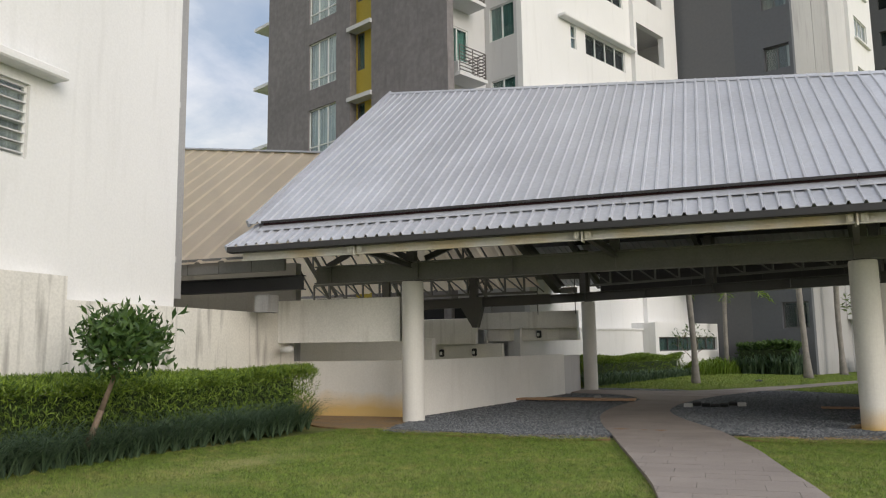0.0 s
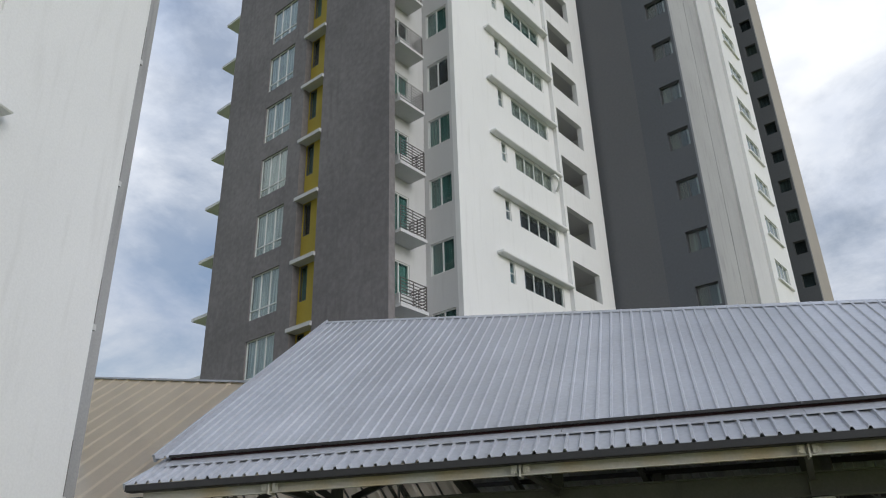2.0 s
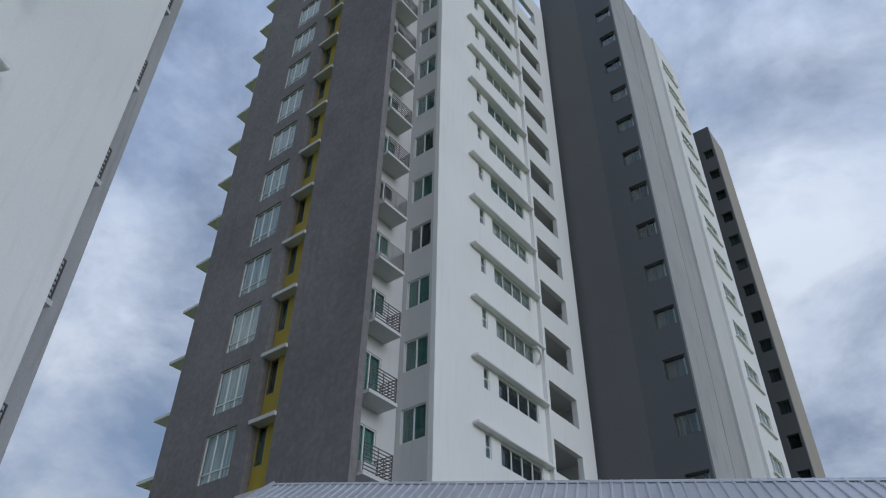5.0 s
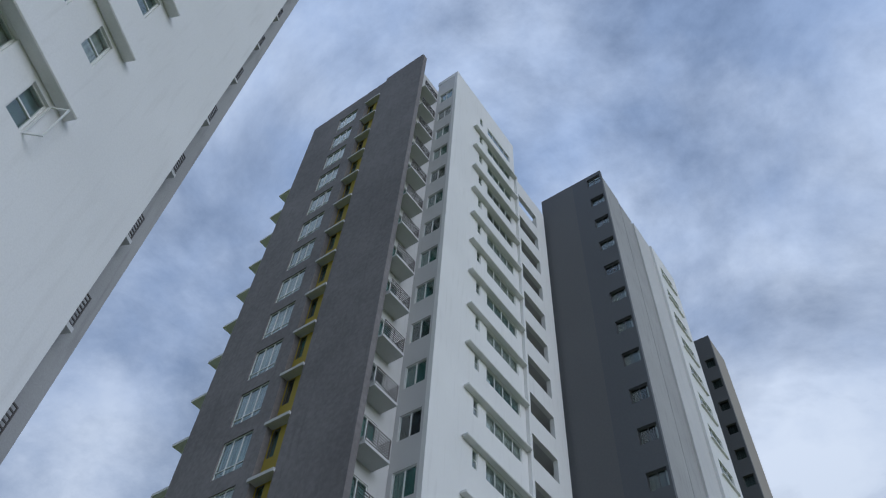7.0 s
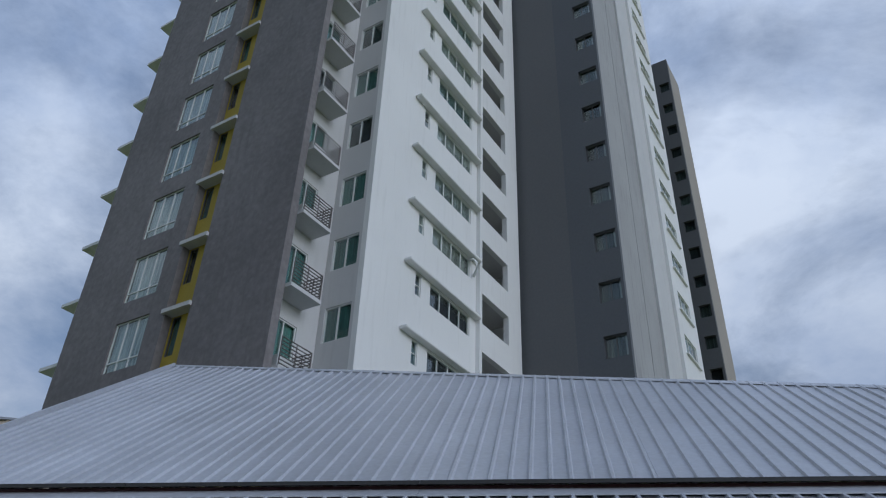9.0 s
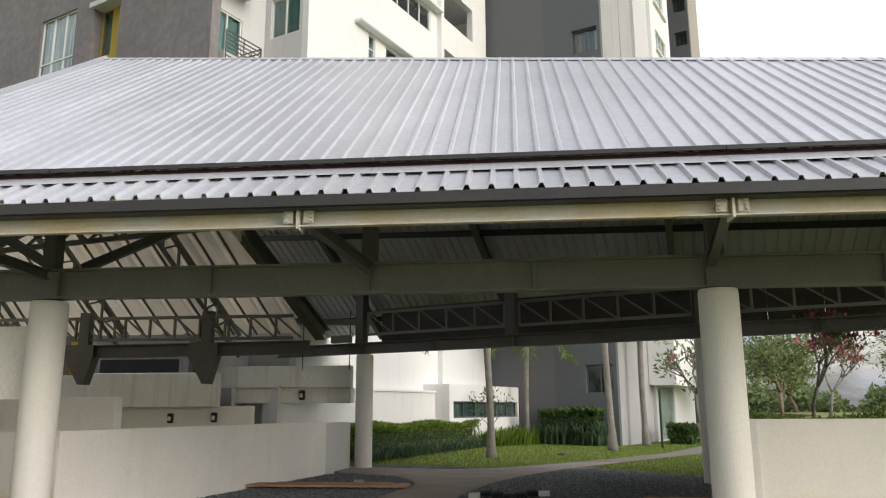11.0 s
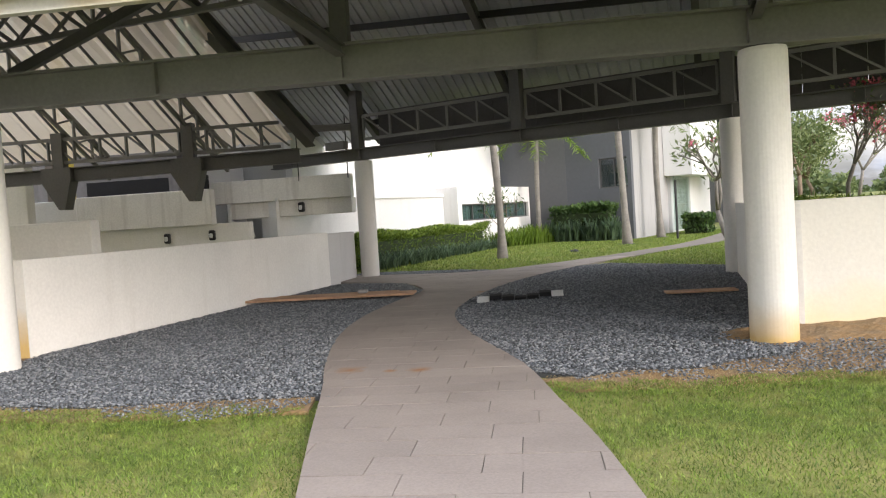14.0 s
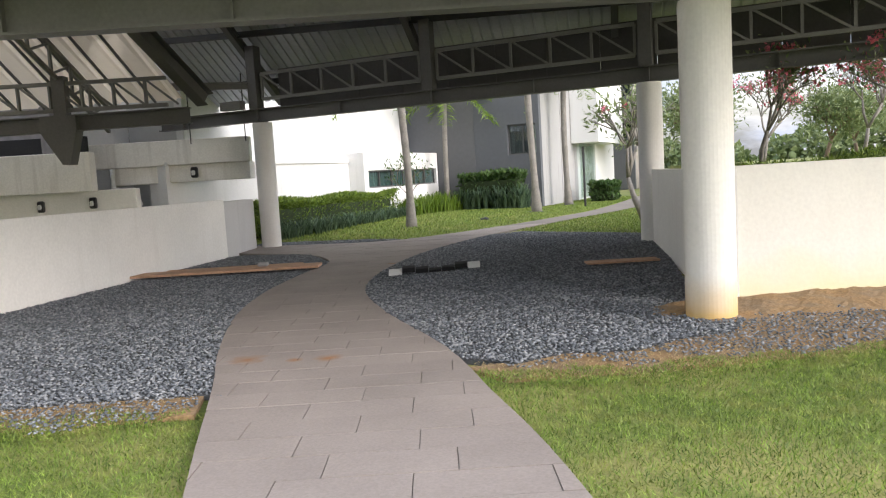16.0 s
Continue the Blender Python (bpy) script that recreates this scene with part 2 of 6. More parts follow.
M_BEAM = mat("grey_green_beam_paint", (0.19, 0.188, 0.18), 0.5, var=0.12, scale=1.5, bump=0.1, streak=0.2, streak_col=(0.13, 0.125, 0.11))
M_TRUSS = mat("grey_truss_paint", (0.18, 0.177, 0.168), 0.55, var=0.12, scale=2.0, bump=0.1)
M_DKSTEEL = mat("dark_steel_paint", (0.03, 0.03, 0.032), 0.5, var=0.15, scale=2.0)
M_FASCIA = mat("rusty_white_channel_paint", (0.56, 0.55, 0.5), 0.5, var=0.1, scale=0.9, tint=(0.5, 0.42, 0.27))
M_MAROON = mat("maroon_flashing", (0.035, 0.008, 0.012), 0.5)
M_PANEL = mat("brown_grey_panel", (0.075, 0.071, 0.07), 0.6, var=0.12, scale=1.0)
M_BLACK = mat("black_rubber", (0.02, 0.02, 0.022), 0.5, var=0.3, scale=5)
M_FRAME = mat("white_aluminium", (0.7, 0.71, 0.7), 0.4, var=0.04)
M_DKFRAME = mat("dark_aluminium", (0.1, 0.1, 0.1), 0.4, var=0.04)
M_RAIL = mat("bronze_grey_rail", (0.09, 0.08, 0.075), 0.45)
M_GLASS = glass_mat("window_glass")
M_GREYCURT = curtain_mat("pale_curtain", [(0.5, 0.52, 0.5), (0.42, 0.46, 0.44), (0.55, 0.55, 0.5), (0.34, 0.38, 0.37)])
M_TEALCURT = curtain_mat("teal_curtain", [(0.09, 0.2, 0.18), (0.11, 0.24, 0.21), (0.03, 0.035, 0.04), (0.08, 0.17, 0.16), (0.02, 0.022, 0.025), (0.1, 0.2, 0.19)])
M_MIXCURT = curtain_mat("mixed_curtain", [(0.3, 0.31, 0.3), (0.06, 0.12, 0.12), (0.4, 0.4, 0.38), (0.03, 0.03, 0.035), (0.1, 0.16, 0.16), (0.34, 0.33, 0.3)])
M_DARKCURT = curtain_mat("dark_curtain", [(0.04, 0.045, 0.05), (0.07, 0.08, 0.085), (0.13, 0.14, 0.14), (0.03, 0.03, 0.035), (0.09, 0.1, 0.1)])
# near-black colour in place of the shade in unlit rooms and openings
M_ROOMSHADE = mat("painted_interior_shade", (0.03, 0.03, 0.032), 0.9)
M_PAVER = mat("beige_grey_paver", (0.29, 0.252, 0.23), 0.72, var=0.13, scale=1.3, fine=60, bump=0.25, rnd=0.05, streak=0.12, streak_col=(0.2, 0.175, 0.16))
M_JOINT = mat("paver_joint_sand", (0.21, 0.185, 0.165), 0.95)
M_CONC = mat("path_concrete", (0.36, 0.33, 0.29), 0.8, var=0.08, scale=0.5, fine=40, bump=0.2)
M_GRAVELBED = mat("gravel_bed", (0.07, 0.075, 0.08), 0.95, var=0.4, scale=4, fine=60, bump=0.6)
M_SOIL = mat("brown_soil", (0.33, 0.215, 0.11), 0.95, var=0.3, scale=3, fine=40, bump=0.8, tint=(0.22, 0.16, 0.1))
M_WOOD = mat("weathered_plywood", (0.5, 0.31, 0.2), 0.8, var=0.25, scale=3, fine=30, bump=0.3)
M_BARK = mat("pale_palm_bark", (0.22, 0.205, 0.185), 0.9, var=0.25, scale=4, fine=25, bump=0.6)
M_BARK2 = mat("brown_bark", (0.2, 0.15, 0.11), 0.9, var=0.25, scale=5, fine=30, bump=0.5)
M_PIPE = mat("grey_pvc", (0.6, 0.6, 0.58), 0.5)
M_HEDGE = leaf_mat("hedge_leaf", (0.045, 0.1, 0.015), (0.27, 0.38, 0.05))
# near-black green: the shade deep inside hedges, put into the colour
M_LEAFSHADE = mat("inner_leaf_shade", (0.02, 0.034, 0.01), 0.9, var=0.4, scale=6, fine=30, bump=0.6)
M_STRAP = leaf_mat("dark_strap_leaf", (0.05, 0.095, 0.06), (0.16, 0.24, 0.14), 0.3)
M_TREELEAF = leaf_mat("glossy_tree_leaf", (0.03, 0.075, 0.02), (0.09, 0.16, 0.035), 0.25)
M_GRASS = leaf_mat("lawn_blade", (0.07, 0.135, 0.018), (0.29, 0.4, 0.075), 0.3, patch=(0.33, 0.33, 0.1))
M_STRAW = leaf_mat("dry_straw_blade", (0.42, 0.3, 0.14), (0.6, 0.48, 0.26), 0.2)
M_IRIS = leaf_mat("bright_strap_leaf", (0.1, 0.18, 0.02), (0.2, 0.3, 0.04), 0.35)
M_PINK = leaf_mat("pink_petal", (0.6, 0.1, 0.16), (0.75, 0.24, 0.3), 0.3)
# paler greens: the haze of distance is put into the leaf colour
M_HAZELEAF = leaf_mat("haze_pale_leaf", (0.1, 0.15, 0.06), (0.24, 0.29, 0.12), 0.3)


def stone_mat():
    m = mat("blue_grey_gravel", (0.13, 0.14, 0.155), 0.75, var=0.15, scale=2, fine=40, bump=0.3)
    t = m.node_tree
    b = t.nodes["Principled BSDF"]
    geo = t.nodes.new("ShaderNodeNewGeometry")
    rp = t.nodes.new("ShaderNodeValToRGB")
    e = rp.color_ramp.elements
    e[0].position, e[0].color = 0.0, (0.075, 0.083, 0.093, 1)
    e[1].position, e[1].color = 1.0, (0.33, 0.345, 0.36, 1)
    n3 = e.new(0.55)
    n3.color = (0.165, 0.183, 0.205, 1)
    t.links.new(geo.outputs["Random Per Island"], rp.inputs[0])
    t.links.new(rp.outputs[0], b.inputs["Base Color"])
    return m


def ground_mat():
    """Mown lawn: yellowish and greener patches, thin dry spots."""
    m = mat("lawn_soil", (0.16, 0.21, 0.05), 0.95, var=0.4, scale=0.9, fine=35, bump=0.6, tint=(0.24, 0.23, 0.085))
    return m


def sheet_mat():
    """Tan translucent roofing: daylight glows through from above."""
    m = mat("tan_translucent_sheet", (0.9, 0.78, 0.65), 0.5, var=0.1, scale=0.7, bump=0.05, streak=0.2, streak_col=(0.4, 0.33, 0.25))
    t = m.node_tree
    b = t.nodes["Principled BSDF"]
    tr = t.nodes.new("ShaderNodeBsdfTranslucent")
    tr.inputs["Color"].default_value = (1.0, 0.87, 0.68, 1)
    ms = t.nodes.new("ShaderNodeMixShader")
    ms.inputs[0].default_value = 0.6
    t.links.new(b.outputs[0], ms.inputs[1])
    t.links.new(tr.outputs[0], ms.inputs[2])
    tp = t.nodes.new("ShaderNodeBsdfTransparent")
    tp.inputs["Color"].default_value = (1.0, 0.92, 0.8, 1)
    mt = t.nodes.new("ShaderNodeMixShader")
    mt.inputs[0].default_value = 0.18
    t.links.new(ms.outputs[0], mt.inputs[1])
    t.links.new(tp.outputs[0], mt.inputs[2])
    t.links.new(mt.outputs[0], t.nodes["Material Output"].inputs[0])
    return m


def stained_mat(name, base, stain, z0, z1, soft=0.5):
    """Render with splashed soil along its foot: an uneven mark with its own shape."""
    m = mat(name, base, 0.8, var=0.06, scale=0.8, bump=0.15, streak=0.1, streak_col=(0.5, 0.47, 0.4))
    t = m.node_tree
    b = t.nodes["Principled BSDF"]
    src = b.inputs["Base Color"].links[0].from_socket
    geo = t.nodes.new("ShaderNodeNewGeometry")
    sp = t.nodes.new("ShaderNodeSeparateXYZ")
    t.links.new(geo.outputs["Position"], sp.inputs[0])
    nz = t.nodes.new("ShaderNodeTexNoise")
    nz.inputs["Scale"].default_value, nz.inputs["Detail"].default_value = 1.6, 6
    t.links.new(geo.outputs["Position"], nz.inputs["Vector"])
    ma = t.nodes.new("ShaderNodeMath")
    ma.operation = "MULTIPLY_ADD"
    ma.inputs[1].default_value = -soft
    t.links.new(nz.outputs["Fac"], ma.inputs[0])
    t.links.new(sp.outputs["Z"], ma.inputs[2])
    mr = t.nodes.new("ShaderNodeMapRange")
    mr.inputs["From Min"].default_value, mr.inputs["From Max"].default_value = z0 - soft / 2, z1 - soft / 2
    mr.inputs["To Min"].default_value, mr.inputs["To Max"].default_value = 0.85, 0.0
    t.links.new(ma.outputs[0], mr.inputs["Value"])
    mx = t.nodes.new("ShaderNodeMix")
    mx.data_type = "RGBA"
    mx.inputs[7].default_value = (*stain, 1)
    t.links.new(mr.outputs[0], mx.inputs[0])
    t.links.new(src, mx.inputs[6])
    t.links.new(mx.outputs[2], b.inputs["Base Color"])
    return m


def rust_marks(m, spots):
    """Rust-coloured spill marks round given places of a floor material."""
    t = m.node_tree
    b = t.nodes["Principled BSDF"]
    geo = t.nodes.new("ShaderNodeNewGeometry")
    nz = t.nodes.new("ShaderNodeTexNoise")
    nz.inputs["Scale"].default_value = 9
    t.links.new(geo.outputs["Position"], nz.inputs["Vector"])
    for place_at, size in spots:
        src = b.inputs["Base Color"].links[0].from_socket
        ds = t.nodes.new("ShaderNodeVectorMath")
        ds.operation = "DISTANCE"
        ds.inputs[1].default_value = place_at
        t.links.new(geo.outputs["Position"], ds.inputs[0])
        ad = t.nodes.new("ShaderNodeMath")
        ad.operation = "MULTIPLY_ADD"
        ad.inputs[1].default_value = size
        t.links.new(nz.outputs["Fac"], ad.inputs[0])
        t.links.new(ds.outputs["Value"], ad.inputs[2])
        mr = t.nodes.new("ShaderNodeMapRange")
        mr.inputs["From Min"].default_value, mr.inputs["From Max"].default_value = size * 0.5, size * 1.4
        mr.inputs["To Min"].default_value, mr.inputs["To Max"].default_value = 0.85, 0.0
        t.links.new(ad.outputs[0], mr.inputs["Value"])
        mx = t.nodes.new("ShaderNodeMix")
        mx.data_type = "RGBA"
        mx.inputs[7].default_value = (0.3, 0.13, 0.04, 1)
        t.links.new(mr.outputs[0], mx.inputs[0])
        t.links.new(src, mx.inputs[6])
        t.links.new(mx.outputs[2], b.inputs["Base Color"])


rust_marks(M_PAVER, [((-7.43, 13.88, 0.03), 0.2), ((-6.75, 14.07, 0.03), 0.15), ((-7.0, 13.95, 0.03), 0.1), ((-9.4, 20.3, 0.03), 0.12)])
M_STONE = stone_mat()
M_GROUND = ground_mat()
M_SHEET = sheet_mat()
M_FOOT = stained_mat("soil_splashed_white_render", (0.76, 0.75, 0.72), (0.68, 0.45, 0.12), 0.16, 0.56)
M_FOOT_PALE = stained_mat("faintly_splashed_white_render", (0.7, 0.69, 0.64), (0.72, 0.62, 0.36), 0.02, 0.5)
M_COL = stained_mat("soil_splashed_column_paint", (0.7, 0.69, 0.65), (0.6, 0.38, 0.1), 0.1, 0.42, 0.5)
M_COL_CLEAN = mat("white_column_paint", (0.72, 0.71, 0.68), 0.75, var=0.05, scale=0.8, bump=0.12, streak=0.14, streak_col=(0.5, 0.47, 0.42))

# ---- helpers of this scene ----
ANG = 24.14
CAN = Matrix.Rotation(radians(ANG), 4, "Z")
CU, CN = Vector((0.9125, 0.409, 0)), Vector((-0.409, 0.9125, 0))


def un(a, b, z=0.0):
    """A place in the canopy's own axes (along its front, into its depth, up)."""
    return CU * a + CN * b + Vector((0, 0, z))


def mesh_of(name, bm, material, smooth=False):
    me = bpy.data.meshes.new(name)
    bmesh.ops.recalc_face_normals(bm, faces=bm.faces)
    bm.to_mesh(me)
    bm.free()
    me.materials.append(material)
    if smooth:
        me.shade_smooth()
    return me


def part(name, bm, material, parent, label="", smooth=False):
    ob = new(name, bm if isinstance(bm, bpy.types.Mesh) else mesh_of(name, bm, material, smooth))
    hang(ob, parent)
    if label:
        ob["label"] = label
    return ob


def hang(ob, parent):
    ob.parent = parent
    ob.matrix_parent_inverse = parent.matrix_basis.inverted() if parent.parent is None else Matrix()


def thing(name, at, label, category, group="", kind=""):
    ob = new(name)
    ob.empty_display_size = 0.2
    ob.matrix_basis = Matrix.Translation(at)
    return tagged(ob, label, category, group, kind)


def solid(name, bm, material, label, category, group="", kind="", smooth=False):
    return tagged(new(name, mesh_of(name, bm, material, smooth)), label, category, group, kind)


def box(bm, x0, x1, y0, y1, z0, z1, m=None, bev=0.0):
    vs = [bm.verts.new(Vector((x, y, z))) for z in (z0, z1) for y in (y0, y1) for x in (x0, x1)]
    fs = [bm.faces.new([vs[i] for i in f]) for f in ((0, 2, 3, 1), (4, 5, 7, 6), (0, 1, 5, 4), (2, 6, 7, 3), (0, 4, 6, 2), (1, 3, 7, 5))]
    if bev:
        r = bmesh.ops.bevel(bm, geom=list({e for f in fs for e in f.edges}), offset=bev, segments=1, affect="EDGES")
        vs = list({v for f in r["faces"] for v in f.verts} | {v for v in vs if v.is_valid})
    if m is not None:
        for v in vs:
            v.co = m @ v.co
    return bm


def boxes(items, m=None, bev=0.0):
    bm = bmesh.new()
    for it in items:
        box(bm, *it, m=m, bev=bev)
    return bm


def bar(bm, a, b, w, h=None):
    """A straight bar of section w x h from a to b."""
    a, b = Vector(a), Vector(b)
    h = h or w
    d = (b - a)
    q = d.to_track_quat("Z", "Y").to_matrix().to_4x4()
    box(bm, -w / 2, w / 2, -h / 2, h / 2, 0, d.length, Matrix.Translation(a) @ q)
    return bm


def ibeam(bm, a, b, w, h, tf=0.02, tw=0.02):
    """An I-beam from a to b: two flanges and a web."""
    a, b = Vector(a), Vector(b)
    d = b - a
    x = d.normalized()
    side = x.cross(Vector((0, 0, 1))).normalized()
    upv = side.cross(x).normalized()
    m = Matrix((x, side, upv)).transposed().to_4x4()
    m.translation = a
    ln = d.length
    box(bm, 0, ln, -w / 2, w / 2, h / 2 - tf, h / 2, m)
    box(bm, 0, ln, -w / 2, w / 2, -h / 2, -h / 2 + tf, m)
    box(bm, 0, ln, -tw / 2, tw / 2, -h / 2 + tf, h / 2 - tf, m)
    return bm


def tube(bm, pts, radii, seg=10, cap=True):
    """A round tapered tube through points."""
    rings = []
    for i, (p, r) in enumerate(zip(pts, radii)):
        p = Vector(p)
        d = Vector(pts[min(i + 1, len(pts) - 1)]) - Vector(pts[max(i - 1, 0)])
        q = d.to_track_quat("Z", "Y").to_matrix()
        rings.append([bm.verts.new(p + q @ Vector((r * math.cos(k * math.tau / seg), r * math.sin(k * math.tau / seg), 0))) for k in range(seg)])
    for a, b in zip(rings, rings[1:]):
        for k in range(seg):
            bm.faces.new((a[k], a[(k + 1) % seg], b[(k + 1) % seg], b[k]))
    if cap:
        bm.faces.new(rings[0][::-1])
        bm.faces.new(rings[-1])
    return bm


def raw(name, verts, faces, material):
    """A mesh from arrays of vertices and faces of one size."""
    me = bpy.data.meshes.new(name)
    verts, faces = np.asarray(verts, np.float32), np.asarray(faces, np.int32)
    k = faces.shape[1]
    me.vertices.add(len(verts))
    me.vertices.foreach_set("co", verts.ravel())
    me.loops.add(faces.size)
    me.loops.foreach_set("vertex_index", faces.ravel())
    me.polygons.add(len(faces))
    me.polygons.foreach_set("loop_start", np.arange(0, faces.size, k, dtype=np.int32))
    me.polygons.foreach_set("loop_total", np.full(len(faces), k, np.int32))
    me.materials.append(material)
    me.update(calc_edges=True)
    me.validate()
    return me


def holed(bm, m, w, h, holes, depth):
    """A wall panel in the local plane y=0 (x along, z up, y inward), with rectangular openings that go through its depth."""
    xs = sorted({0.0, w, *[v for q in holes for v in (q[0], q[1])]})
    zs = sorted({0.0, h, *[v for q in holes for v in (q[2], q[3])]})
    xs = [v for i, v in enumerate(xs) if i == 0 or v - xs[i - 1] > 1e-4]
    zs = [v for i, v in enumerate(zs) if i == 0 or v - zs[i - 1] > 1e-4]

    def quad(pts):
        bm.faces.new([bm.verts.new(m @ Vector(p)) for p in pts])
    for a, b in zip(xs, xs[1:]):
        run = None
        for c, d in zip(zs, zs[1:]):
            cx, cz = (a + b) / 2, (c + d) / 2
            full = not any(q[0] < cx < q[1] and q[2] < cz < q[3] for q in holes)
            if full:
                run = (run[0], d) if run else (c, d)
            if (not full or d == zs[-1]) and run:
                for y in (0.0, depth):
                    quad([(a, y, run[0]), (b, y, run[0]), (b, y, run[1]), (a, y, run[1])])
                run = None
    for x0, x1, z0, z1 in [*holes, (0.0, w, 0.0, h)]:
        quad([(x0, 0, z0), (x0, depth, z0), (x0, depth, z1), (x0, 0, z1)])
        quad([(x1, 0, z0), (x1, depth, z0), (x1, depth, z1), (x1, 0, z1)])
        quad([(x0, 0, z0), (x1, 0, z0), (x1, depth, z0), (x0, depth, z0)])
        quad([(x0, 0, z1), (x1, 0, z1), (x1, depth, z1), (x0, depth, z1)])
    return bm


def place(name, me, parent, m):
    """A part that shares its mesh with others, at the pose m."""
    ob = new(name, me)
    ob.parent = parent
    ob.matrix_parent_inverse = parent.matrix_basis.inverted() if parent.parent is None else Matrix()
    ob.matrix_basis = m
    return ob


WINDOW_MESHES = {}


def window(parent, m, w, h, lights, band, curtain, frame=None, dim="window", gap=0.05):
    """A window in the local plane y=0 (x along, z up): frame with mullions, one pane a light, a curtain behind. band: height of a lower fixed row."""
    frame = frame or M_FRAME
    key = (round(w, 2), round(h, 2), lights, band, curtain.name, frame.name)
    if key not in WINDOW_MESHES:
        t = gap
        rows = [(t, band - t / 2), (band + t / 2, h - t)] if band else [(t, h - t)]
        cols = [(w * k / lights + (t if k == 0 else t / 2), w * (k + 1) / lights - (t if k == lights - 1 else t / 2)) for k in range(lights)]
        fr = mesh_of("window_frame", holed(bmesh.new(), Matrix.Translation((0, -0.03, 0)), w, h, [(*c, *r) for c in cols for r in rows], 0.06), frame)
        lw = w / lights
        pn = mesh_of("pane", boxes([(t * 0.4, lw - t * 0.4, -0.004, 0.004, t * 0.6, h - t * 0.6)]), M_GLASS)
        cu = mesh_of("curtain", boxes([(0.01, w - 0.01, 0.10, 0.14, 0.01, h - 0.01)]), curtain)
        WINDOW_MESHES[key] = fr, pn, cu
    fr, pn, cu = WINDOW_MESHES[key]
    wo = place(dim, fr, parent, m)
    for i in range(lights):
        p = place("pane", pn, wo, Matrix.Translation((w * i / lights, 0, 0)))
        p.visible_shadow = False
    place("curtain", cu, wo, Matrix())
    return wo

# ---- large structure: ground and tall buildings ----
FLOOR, LEDGE = 3.115, 15.09


def xm(x, y, z, turn):
    return Matrix.Translation((x, y, z)) @ Matrix.Rotation(radians(turn), 4, "Z")


def railing(name, parent, m, ln, h, bars):
    """A flat-bar railing: posts and thin rails in one welded lattice."""
    zs = [0.08 + (h - 0.1) * i / (bars - 1) for i in range(bars)]
    holes = []
    for a, b in ((0.03, ln / 2 - 0.015), (ln / 2 + 0.015, ln - 0.03)):
        holes.append((a, b, 0.0, zs[0] - 0.016))
        holes += [(a, b, p + 0.016, q - 0.016) for p, q in zip(zs, zs[1:])]
    return place(name, mesh_of(name, holed(bmesh.new(), Matrix(), ln, h, holes, 0.025), M_RAIL), parent, m)


